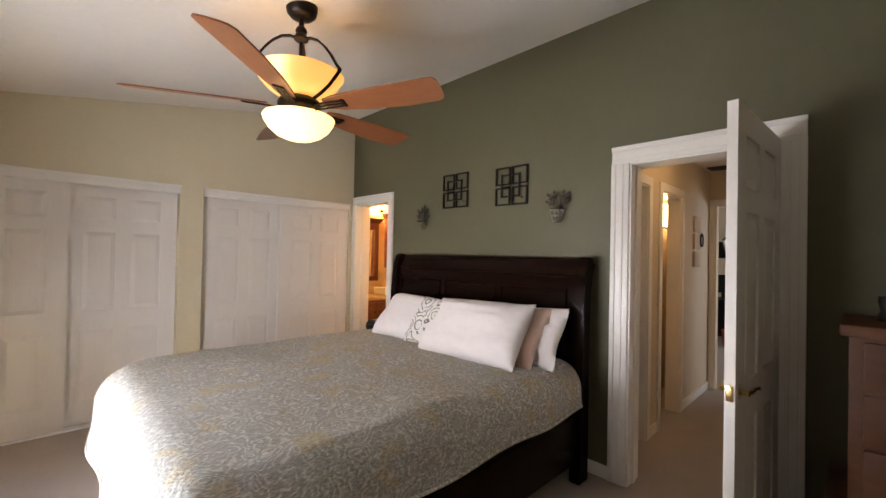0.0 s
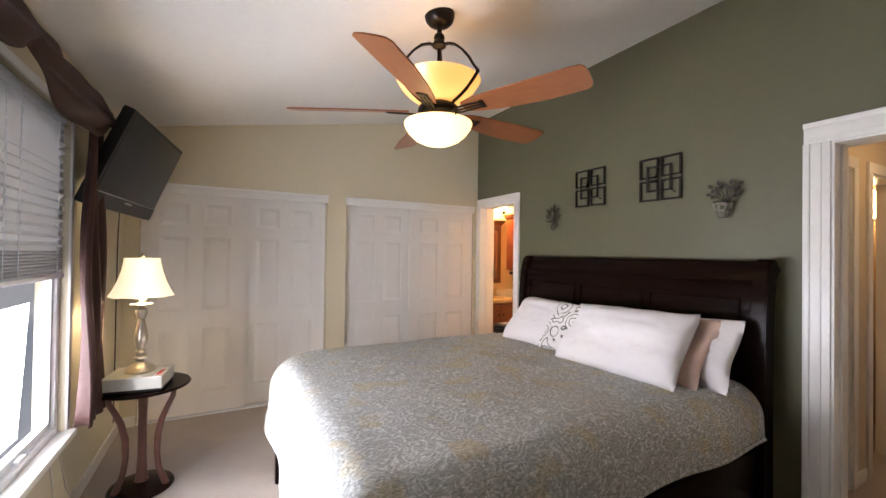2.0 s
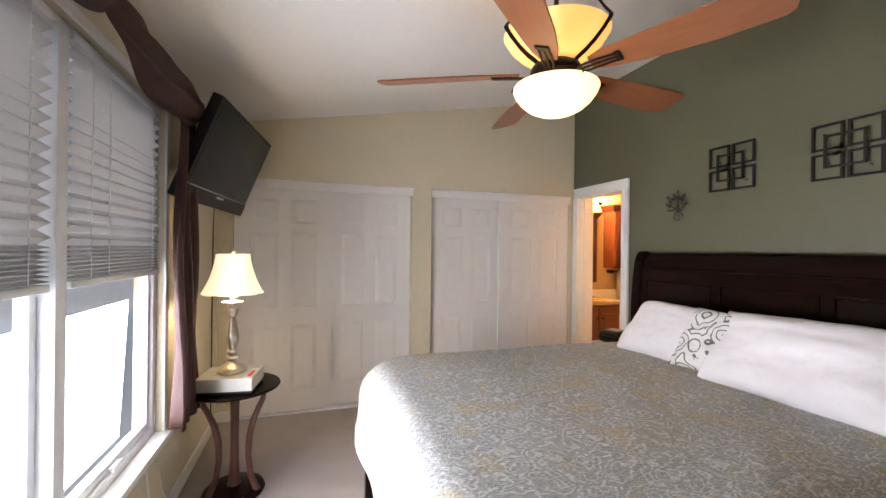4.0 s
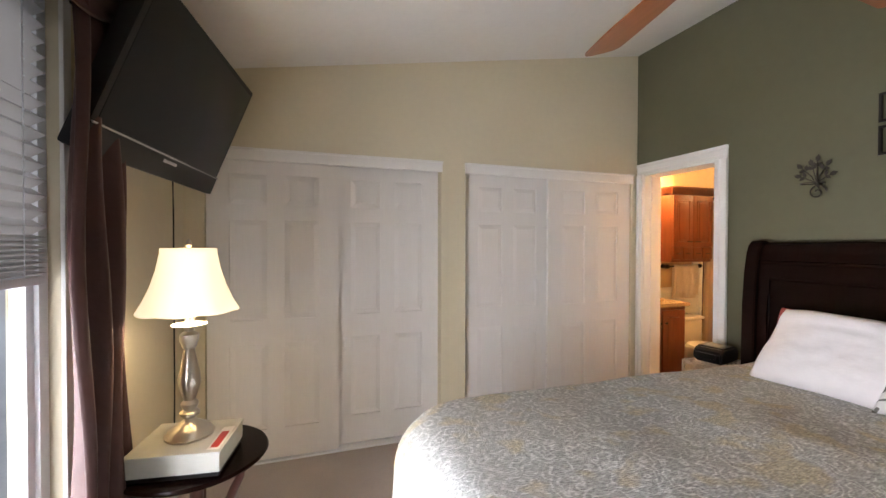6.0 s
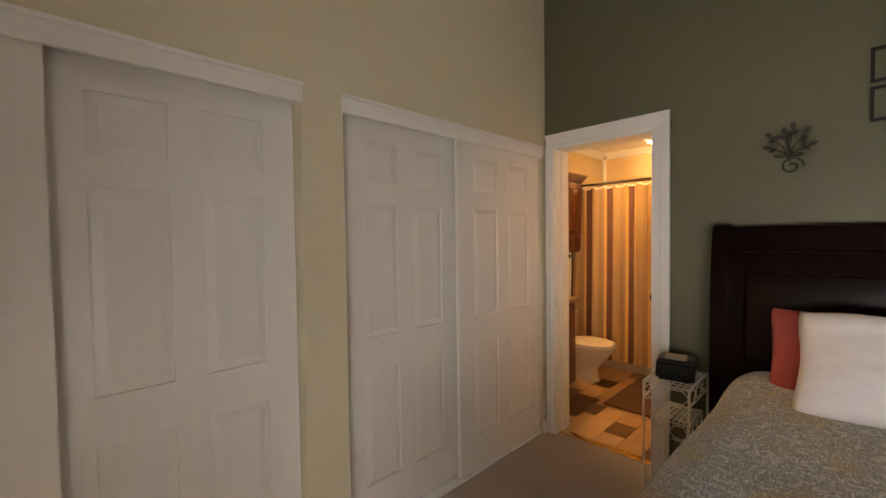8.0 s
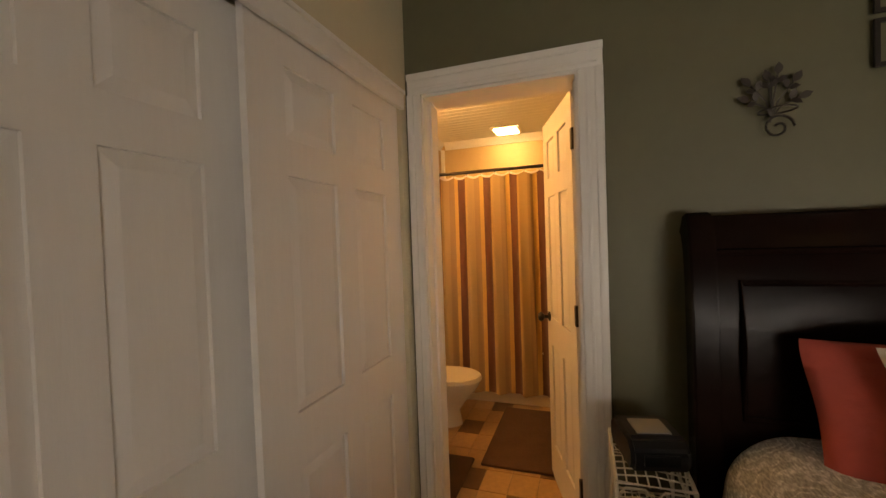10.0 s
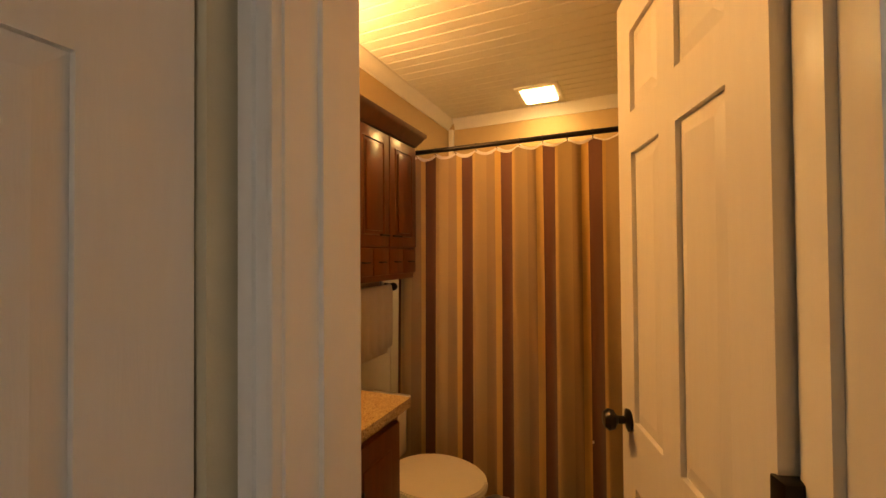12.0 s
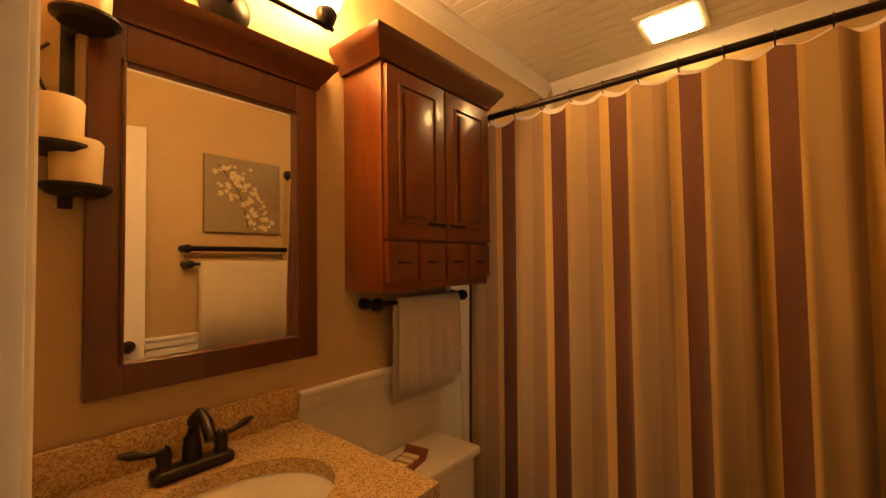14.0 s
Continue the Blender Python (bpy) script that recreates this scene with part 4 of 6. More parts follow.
def cords():
    p = thing("power_strip", "white power strip on the carpet below the window", "power strip", pose(-0.66, 2.80, 0.0, 0, 0, 70))
    part("body", bm_box(-0.12, 0.12, -0.03, 0.03, 0.002, 0.035, 0.006), WIRE, p)
    for k in range(3):
        part("plug", bm_box(-0.08 + 0.065 * k, -0.045 + 0.065 * k, -0.016, 0.016, 0.034, 0.065, 0.005), WIRE if k else GREY, p)
    c = thing("extension_lead", "tangled white power cords on the carpet and wall", "cable")
    part("cord", bm_tube([(WX + 0.02, 2.72, 0.46), (WX + 0.03, 2.74, 0.3), (WX + 0.04, 2.76, 0.12), (-0.70, 2.72, 0.02), (-0.66, 2.68, 0.01), (-0.62, 2.74, 0.04), (-0.64, 2.80, 0.06)], 0.004, 6), WIRE, c)
    part("cord", bm_tube([(WX + 0.02, 2.86, 0.42), (WX + 0.05, 2.85, 0.25), (-0.70, 2.88, 0.10), (-0.60, 2.85, 0.012), (-0.57, 2.78, 0.012), (-0.63, 2.74, 0.07), (-0.67, 2.79, 0.06)], 0.004, 6), WIRE, c)


cords()


# ---- green wall decorations ----
def square_art(y, z):
    t = thing("wall_art", "dark metal wall art of overlapping open squares", "wall art", pose(GX, y, z), group="metal square wall art")
    s = 0.0065

    def sq(cy, cz, a, dx=0.0):
        bm = bmesh.new()
        for y0, y1, z0, z1 in ((-a, a, a - 2 * s, a), (-a, a, -a, -a + 2 * s), (-a, -a + 2 * s, -a + 2 * s, a - 2 * s), (a - 2 * s, a, -a + 2 * s, a - 2 * s)):
            bm_box(-0.024 + dx, -0.014 + dx, cy + y0, cy + y1, cz + z0, cz + z1, bm=bm)
        part("square", bm, BLACKM, t)
    for cy in (-0.082, 0.082):
        for cz in (-0.082, 0.082):
            sq(cy, cz, 0.073)
    sq(0.0, 0.0, 0.092, -0.010)
    part("cup", bm_lathe([(0.018, -0.03), (0.024, -0.01), (0.024, 0.03), (0.021, 0.03), (0.02, -0.01), (0.0, -0.02)], 16), GLASS, t, at=pose(-0.052, 0.025, 0.0))
    for a in (-0.1, 0.1):
        part("standoff", bm_tube([(0.0, a, a), (-0.016, a, a)], 0.004, 6), BLACKM, t)


square_art(2.55, 2.025)
square_art(1.93, 2.005)


def leaf(bm, c, d, n, size):
    d, n = d.normalized(), n.normalized()
    s = d.cross(n).normalized()
    pts = [(0, 0), (0.3, 0.26), (0.6, 0.27), (1.0, 0.0), (0.6, -0.27), (0.3, -0.26)]
    up = [bm.verts.new(c + size * (u * d + v * s) + 0.12 * size * (1 - abs(2 * u - 1)) * n) for u, v in pts]
    dn = [bm.verts.new(v.co - 0.002 * n) for v in up]
    bm.faces.new(up)
    bm.faces.new(dn[::-1])
    for k in range(6):
        bm.faces.new((up[k], dn[k], dn[(k + 1) % 6], up[(k + 1) % 6]))


def plant_sconce(y, z, seed, leafmat, pot=True):
    t = thing("wall_sconce", "small metal wall sconce shaped as leafy branches in a pot", "wall decoration", pose(GX, y, z), group="leaf wall sconces")
    rng = random.Random(seed)
    if pot:
        # openwork basket of thin hoops and bent wires
        for r, z in ((0.048, -0.045), (0.040, -0.085), (0.026, -0.125)):
            part("hoop", bm_tube([(-0.055 + r * math.cos(q * math.pi / 9), r * math.sin(q * math.pi / 9), z) for q in range(18)], 0.0032, 6, closed=True), SILVERLEAF, t)
        for q in range(8):
            c, n = math.cos(q * math.pi / 4), math.sin(q * math.pi / 4)
            part("basket_wire", bm_tube([(-0.055 + r * c, r * n, z) for r, z in ((0.048, -0.045), (0.044, -0.07), (0.036, -0.10), (0.022, -0.13), (0.004, -0.135))], 0.0026, 6), SILVERLEAF, t)
    else:
        curl = [(-0.03, -0.01 - 0.045 * (1 - q / 26) * math.cos(q * 0.42), -0.085 + 0.045 * (1 - q / 26) * math.sin(q * 0.42)) for q in range(22)]
        part("scroll", bm_tube(curl, 0.004, 6), leafmat, t)
    part("ring", bm_tube([(-0.055 + 0.05 * math.cos(a * math.pi / 8), 0.05 * math.sin(a * math.pi / 8), -0.035) for a in range(16)], 0.003, 6, closed=True), leafmat, t)
    part("back_stem", bm_tube([(0, 0, -0.06), (-0.01, 0, -0.02), (-0.012, 0.0, 0.08)], 0.0035, 6), leafmat, t)
    for k in range(6):
        a = radians(28 + 25 * k + rng.uniform(-7, 7))
        ln = (0.070 if k in (0, 5) else 0.098) + rng.uniform(-0.012, 0.012)
        end = Vector((-0.03, ln * math.cos(a), -0.02 + ln * math.sin(a)))
        st = part("stem", bm_tube([(-0.015, 0, -0.05), (-0.022, end.y * 0.3, end.z * 0.45 - 0.02), end], 0.0028, 6), leafmat, t)
        bm = bmesh.new()
        d = Vector((0, math.cos(a), math.sin(a)))
        leaf(bm, end, d, Vector((-1, 0, 0)), 0.042)
        part("leaf", bm, leafmat, st)
        for s in (-1, 1):
            bm = bmesh.new()
            dd = Vector((-0.2, math.cos(a + s * 0.9), math.sin(a + s * 0.9)))
            leaf(bm, end * 0.72 + Vector((-0.006, 0, 0)), dd, Vector((-1, 0, 0.2)), 0.034)
            part("leaf", bm, leafmat, st)


plant_sconce(2.965, 1.80, 3, BLEAF, False)
plant_sconce(1.50, 1.825, 8, BLEAF)


# ---- wire nightstands and radio ----
def wire_stand(name, x0, x1, y0, y1, h, label):
    t = thing(name, label, "nightstand", group="nested wire tables")
    for x in (x0, x1):
        for y in (y0, y1):
            part("leg", bm_tube([(x, y, 0.0), (x, y, h)], 0.006, 8), WIRE, t)
    part("top_frame", bm_tube([(x0, y0, h), (x1, y0, h), (x1, y1, h), (x0, y1, h)], 0.006, 8, closed=True), WIRE, t)
    part("lower_frame", bm_tube([(x0, y0, h - 0.085), (x1, y0, h - 0.085), (x1, y1, h - 0.085), (x0, y1, h - 0.085)], 0.004, 6, closed=True), WIRE, t)
    bm = bmesh.new()
    n = 9
    for k in range(1, n):
        x = x0 + (x1 - x0) * k / n
        bm_tube([(x, y0, h - 0.001), (x + 0.02, (y0 + y1) / 2, h - 0.001), (x, y1, h - 0.001)], 0.0025, 5, bm=bm)
    for k in range(1, 7):
        y = y0 + (y1 - y0) * k / 7
        bm_tube([(x0, y, h - 0.003), (x1, y, h - 0.003)], 0.0025, 5, bm=bm)
    part("top_mesh", bm, WIRE, t)
    for y, lo, hi in ((y0, x0, x1), (y1, x0, x1)):
        bm = bmesh.new()
        m = 3
        for k in range(m):
            c = lo + (hi - lo) * (k + 0.5) / m
            w = (hi - lo) / m / 2
            bm_tube([(c - w, y, h - 0.043), (c - w * 0.5, y, h - 0.012), (c + w * 0.5, y, h - 0.012), (c + w, y, h - 0.043), (c + w * 0.5, y, h - 0.075), (c - w * 0.5, y, h - 0.075)], 0.003, 5, bm=bm, closed=True)
        part("lattice", bm, WIRE, t)
    for x in (x0, x1):
        bm = bmesh.new()
        for k in range(2):
            c, w = y0 + (y1 - y0) * (k + 0.5) / 2, (y1 - y0) / 4
            bm_tube([(x, c - w, h - 0.043), (x, c - w * 0.5, h - 0.012), (x, c + w * 0.5, h - 0.012), (x, c + w, h - 0.043), (x, c + w * 0.5, h - 0.075), (x, c - w * 0.5, h - 0.075)], 0.003, 5, bm=bm, closed=True)
        part("lattice", bm, WIRE, t)


wire_stand("wire_nightstand", 2.26, 2.60, 3.285, 3.49, 0.66, "white wire nightstand with hexagon lattice beside the bed")
wire_stand("wire_nightstand", 2.32, 2.57, 3.305, 3.47, 0.46, "smaller white wire table nested under the nightstand")


def radio():
    t = thing("clock_radio", "black rounded clock radio on the wire nightstand", "clock radio", pose(2.42, 3.385, 0.668, 0, 0, 12))
    out = [(-0.10, 0.0), (0.10, 0.0), (0.115, 0.03), (0.11, 0.075), (0.08, 0.098), (-0.08, 0.10), (-0.115, 0.07), (-0.118, 0.03)]
    part("body", bm_prism(out, -0.085, 0.085, axis='y', bevel=0.012), PLASTIC, t)
    part("display", bm_box(-0.121, -0.112, -0.05, 0.05, 0.03, 0.062, 0.002), SCREEN, t, "dark glossy display")
    part("button_row", bm_box(-0.06, 0.04, -0.05, 0.05, 0.098, 0.104, 0.002), GREY, t)


radio()


# ---- chest by the hall door ----
def chest():
    t = thing("chest_of_drawers", "brown two-tier wooden chest of drawers beside the hall door", "chest")
    part("lower_body", bm_box(2.14, 2.625, -1.0, 0.055, 0.06, 0.50, 0.008), OAK, t)
    part("lower_top", bm_box(2.10, 2.628, -1.03, 0.085, 0.50, 0.53, 0.010), OAK, t)
    part("upper_body", bm_box(2.20, 2.625, -0.96, 0.02, 0.53, 1.17, 0.006), OAK, t)
    part("cornice", bm_box(2.16, 2.628, -0.99, 0.045, 1.17, 1.215, 0.012), OAK, t)
    part("plinth", bm_box(2.16, 2.62, -0.98, 0.03, 0.0, 0.06, 0.006), OAK, t)
    for z0, z1, x in ((0.10, 0.47, 2.14), (0.56, 0.75, 2.20), (0.765, 0.955, 2.20), (0.97, 1.15, 2.20)):
        d = part("drawer", bm_box(x - 0.014, x + 0.002, -0.92, -0.02, z0, z1, 0.006), OAK, t)
        for y in (-0.72, -0.22):
            part("handle", bm_tube([(x - 0.012, y - 0.05, (z0 + z1) / 2), (x - 0.035, y - 0.035, (z0 + z1) / 2 - 0.01), (x - 0.035, y + 0.035, (z0 + z1) / 2 - 0.01), (x - 0.012, y + 0.05, (z0 + z1) / 2)], 0.005, 8), BRASS, d)
    v = thing("vase", "small dark vase on the chest", "vase", pose(2.42, -0.09, 1.215))
    part("body", bm_lathe([(0.03, 0), (0.034, 0.01), (0.022, 0.04), (0.03, 0.075), (0.028, 0.10), (0.02, 0.10), (0.015, 0.06), (0.0, 0.02)], 20), PLASTIC, v)


chest()

# ---- bathroom shell ----
BZ = 2.44
structure("floor_bath", bm_box(GX + 0.06, TX + 0.1, OY - 0.1, VY + 0.1, -0.1, -0.006), GROUT, "tan and brown patterned tile bathroom floor", "floor")
structure("threshold", bm_box(GX + 0.035, GX + 0.085, BD0 + 0.016, BD1 - 0.016, -0.004, 0.008, 0.004), BRASS, "metal carpet strip across the bathroom doorway", "threshold")
structure("wall_bath_north", bm_box(BX - 0.02, TX, VY, VY + 0.1, 0, BZ + 0.05), TAN, "tan painted bathroom wall behind the vanity", "wall")
structure("wall_bath_south", bm_box(BX - 0.02, TX, OY - 0.1, OY, 0, BZ + 0.05), TAN, "tan painted bathroom wall", "wall")
structure("wall_bath_east", bm_box(TX, TX + 0.1, OY - 0.1, VY + 0.1, 0, BZ + 0.05), TAN, "tan painted wall over the bathtub", "wall")
structure("trim_tub_edge", bm_box(4.20, 4.30, VY - 0.012, VY, 0.93, 1.80, 0.002), WHITE, "white trim strip at the tub surround edge", "trim")
structure("wall_bath_west", wall_along_y(BX - 0.019, BX - 0.012, OY, VY, 0.0, BZ + 0.02, [(BD0, BD1, 0, BDH)]), TAN, "tan painted face of the bathroom's door wall", "wall")
bm = bmesh.new()
bm_box(BX - 0.02, TX, OY, VY, BZ + 0.008, BZ + 0.06, bm=bm)
x = BX - 0.02
while x < TX - 0.02:
    bm_box(x, min(x + 0.076, TX), OY, VY, BZ, BZ + 0.0075, 0.0035, bm=bm, seg=1)
    x += 0.080
structure("ceiling_bath", bm, CEIL, "white beadboard bathroom ceiling", "ceiling")


def crown(name, pts_axis, a, b, fixed, sgn):
    prof = [(0.0, 0.0), (0.0, -0.075), (0.010, -0.072), (0.014, -0.055), (0.034, -0.030), (0.056, -0.014), (0.060, -0.006), (0.060, 0.0)]
    if pts_axis == 'x':
        bm = bm_prism([(fixed + sgn * u, BZ + v) for u, v in prof], a, b, axis='x')
    else:
        bm = bm_prism([(fixed + sgn * u, BZ + v) for u, v in prof], a, b, axis='y')
    return structure(name, bm, WHITE, "white crown moulding around the bathroom ceiling", "crown moulding")


crown("crown_north", 'x', BX - 0.01, TX, VY, -1)
crown("crown_south", 'x', BX - 0.01, TX, OY, 1)
crown("crown_east", 'y', OY + 0.06, VY - 0.06, TX, -1)


def wainscot(name, y, out, xr):
    t = thing(name, "white wainscot panelling below a moulded chair rail", "wainscot", kind="structure")
    part("panelling", bm_box(BX, 4.30, min(y, y + out * 0.008), max(y, y + out * 0.008), 0.0, 0.87), WHITE, t)
    part("chair_rail", bm_box(xr, 4.30, min(y, y + out * 0.022), max(y, y + out * 0.022), 0.868, 0.925, 0.008), WHITE, t)
    part("chair_rail_lip", bm_box(xr, 4.30, min(y, y + out * 0.032), max(y, y + out * 0.032), 0.908, 0.928, 0.006), WHITE, t)


wainscot("wainscot_north", VY, -1, 3.482)
wainscot("wainscot_south", OY, 1, BX)


# ---- bathtub, rod, shower curtain ----
def tub():
    t = thing("bathtub", "white bathtub behind the shower curtain", "bathtub")
    part("apron", bm_box(4.31, 4.36, OY + 0.003, VY - 0.003, 0.0, 0.42, 0.012), CERAMIC, t)
    part("rim", bm_box(4.30, 4.42, OY + 0.003, VY - 0.003, 0.42, 0.46, 0.015), CERAMIC, t)
    part("back_rim", bm_box(5.10, TX - 0.003, OY + 0.003, VY - 0.003, 0.42, 0.46, 0.015), CERAMIC, t)
    part("basin", bm_box(4.36, 5.12, OY + 0.003, VY - 0.003, 0.02, 0.10, 0.02), CERAMIC, t)
    s = thing("tub_surround", "white shower surround panels above the bathtub", "surround", kind="structure")
    part("side_panel", bm_box(4.30, TX - 0.01, VY - 0.014, VY, 0.46, 1.80, 0.003), CERAMIC, s)
    part("side_panel", bm_box(4.30, TX - 0.01, OY, OY + 0.014, 0.46, 1.80, 0.003), CERAMIC, s)
    part("back_panel", bm_box(TX - 0.014, TX, OY + 0.014, VY - 0.014, 0.46, 1.80, 0.003), CERAMIC, s)
    part("corner_post", bm_box(TX - 0.035, TX, VY - 0.05, VY - 0.015, 1.80, BZ - 0.076, 0.003), WHITE, s)
    r = thing("curtain_rod", "dark bronze shower curtain rod spanning the bathtub", "curtain rod")
    part("rod", bm_tube([(4.28, OY, 1.94), (4.28, VY, 1.94)], 0.013, 14), BRONZE, r)
    part("flange", bm_lathe([(0.035, 0), (0.035, 0.008), (0.02, 0.018), (0.014, 0.02)], 20), BRONZE, r, at=pose(4.28, OY, 1.94, -90))
    part("flange", bm_lathe([(0.035, 0), (0.035, 0.008), (0.02, 0.018), (0.014, 0.02)], 20), BRONZE, r, at=pose(4.28, VY, 1.94, 90))


tub()


def shower_curtain():
    t = thing("shower_curtain", "gold, tan and brown vertically striped fabric shower curtain", "shower curtain")
    bm = bmesh.new()
    uvl = bm.loops.layers.uv.new("UVMap")
    ny, nz = 300, 26
    rows = []
    ya, yb = OY + 0.006, 4.95
    hooks = 12
    for j in range(nz + 1):
        v = j / nz
        row = []
        for i in range(ny + 1):
            u = i / ny
            y = ya + (yb - ya) * u
            sag = 0.022 * abs(math.sin(math.pi * hooks * u)) * max(0, 1 - 6 * v)
            amp = (0.010 + 0.020 * min(1, 2.2 * v)) * (1.25 - 0.45 * u + 0.25 * math.sin(5.3 * u + 0.6))
            ph = 2 * math.pi * y / 0.216
            x = 4.262 + amp * math.sin(ph + 0.8) + 0.35 * amp * math.sin(2.1 * ph + 1.5 + 2 * v) + 0.010 * math.sin(3.1 * y + 2.2 * v) - 0.02 * v
            row.append((bm.verts.new((x, y + 0.006 * math.sin(2 * ph), 1.905 - sag - v * 1.80)), y))
        rows.append(row)
    for a, b in zip(rows, rows[1:]):
        for i in range(ny):
            f = bm.faces.new((a[i][0], a[i + 1][0], b[i + 1][0], b[i][0]))
            for lp, (vv, y) in zip(f.loops, (a[i], a[i + 1], b[i + 1], b[i])):
                lp[uvl].uv = ((4.335 - y) / 0.218 + 20, 0)
    o = part("fabric", bm, STRIPE, t, smooth=80)
    bm = bmesh.new()
    rows = []
    for j in range(3):
        row = []
        for i in range(121):
            u = i / 120
            y = ya + (yb - ya) * u
            sag = 0.022 * abs(math.sin(math.pi * hooks * u))
            row.append(bm.verts.new((4.285 + 0.006 * math.sin(60 * u), y, 1.924 - sag - j * 0.012)))
        rows.append(row)
    for a, b in zip(rows, rows[1:]):
        for i in range(120):
            bm.faces.new((a[i], a[i + 1], b[i + 1], b[i]))
    part("liner", bm, PILLOW, t, "white liner edge", smooth=80)
    for k in range(hooks + 1):
        y = ya + (yb - ya) * k / hooks
        part("hook", bm_tube([(4.28 + 0.018 * math.cos(a), y, 1.934 + 0.022 * math.sin(a)) for a in [2 * math.pi * q / 12 for q in range(12)]], 0.0022, 6, closed=True), BRONZE, t)


shower_curtain()


# ---- toilet ----
def toilet():
    t = thing("toilet", "white ceramic toilet with closed lid beside the bathtub", "toilet", pose(3.86, VY - 0.025, 0) @ Matrix.Diagonal((1, 1, 0.88, 1)))
    part("tank", bm_box(-0.215, 0.215, -0.225, -0.012, 0.37, 0.675, 0.03, seg=3), CERAMIC, t)
    part("tank_lid", bm_box(-0.225, 0.225, -0.240, -0.008, 0.676, 0.712, 0.012, seg=3), CERAMIC, t)
    bm = bmesh.new()
    rings = []
    for z, sx, sy, cy in ((0.0, 0.11, 0.20, -0.36), (0.03, 0.105, 0.195, -0.36), (0.12, 0.095, 0.17, -0.37), (0.20, 0.115, 0.19, -0.40), (0.28, 0.155, 0.22, -0.435), (0.35, 0.178, 0.235, -0.46), (0.385, 0.182, 0.24, -0.465)):
        rings.append([bm.verts.new((sx * math.cos(2 * math.pi * k / 32), cy + sy * math.sin(2 * math.pi * k / 32), z)) for k in range(32)])
    for a, b in zip(rings, rings[1:]):
        for k in range(32):
            bm.faces.new((a[k], a[(k + 1) % 32], b[(k + 1) % 32], b[k]))
    bm.faces.new(rings[0][::-1])
    bm.faces.new(rings[-1])
    part("bowl", bm, CERAMIC, t)
    oval = [(0.19 * math.cos(2 * math.pi * k / 36), -0.465 + (0.25 if math.sin(2 * math.pi * k / 36) < 0 else 0.215) * math.sin(2 * math.pi * k / 36)) for k in range(36)]
    part("seat", bm_prism(oval, 0.386, 0.404, bevel=0.004), CERAMIC, t)
    part("lid", bm_prism([(x * 0.985, (y + 0.465) * 0.985 - 0.465) for x, y in oval], 0.405, 0.424, bevel=0.006), CERAMIC, t)
    part("flush_handle", bm_tube([(-0.16, -0.228, 0.62), (-0.16, -0.245, 0.62), (-0.10, -0.25, 0.615)], 0.007, 8), NICKEL, t)
    d = thing("soap_dish", "brown wooden soap dish on the toilet tank", "soap dish", pose(3.80, VY - 0.15, 0.628, 0, 0, 12))
    part("dish", bm_prism([(-0.06, 0.0), (0.06, 0.0), (0.082, 0.03), (0.070, 0.03), (0.055, 0.010), (-0.055, 0.010), (-0.070, 0.03), (-0.082, 0.03)], -0.045, 0.045, axis='y'), CHERRY, d)
    for k in range(3):
        part("slat", bm_box(-0.05 + 0.035 * k, -0.025 + 0.035 * k, -0.03, 0.03, 0.011, 0.02, 0.003), WAX, d)


toilet()


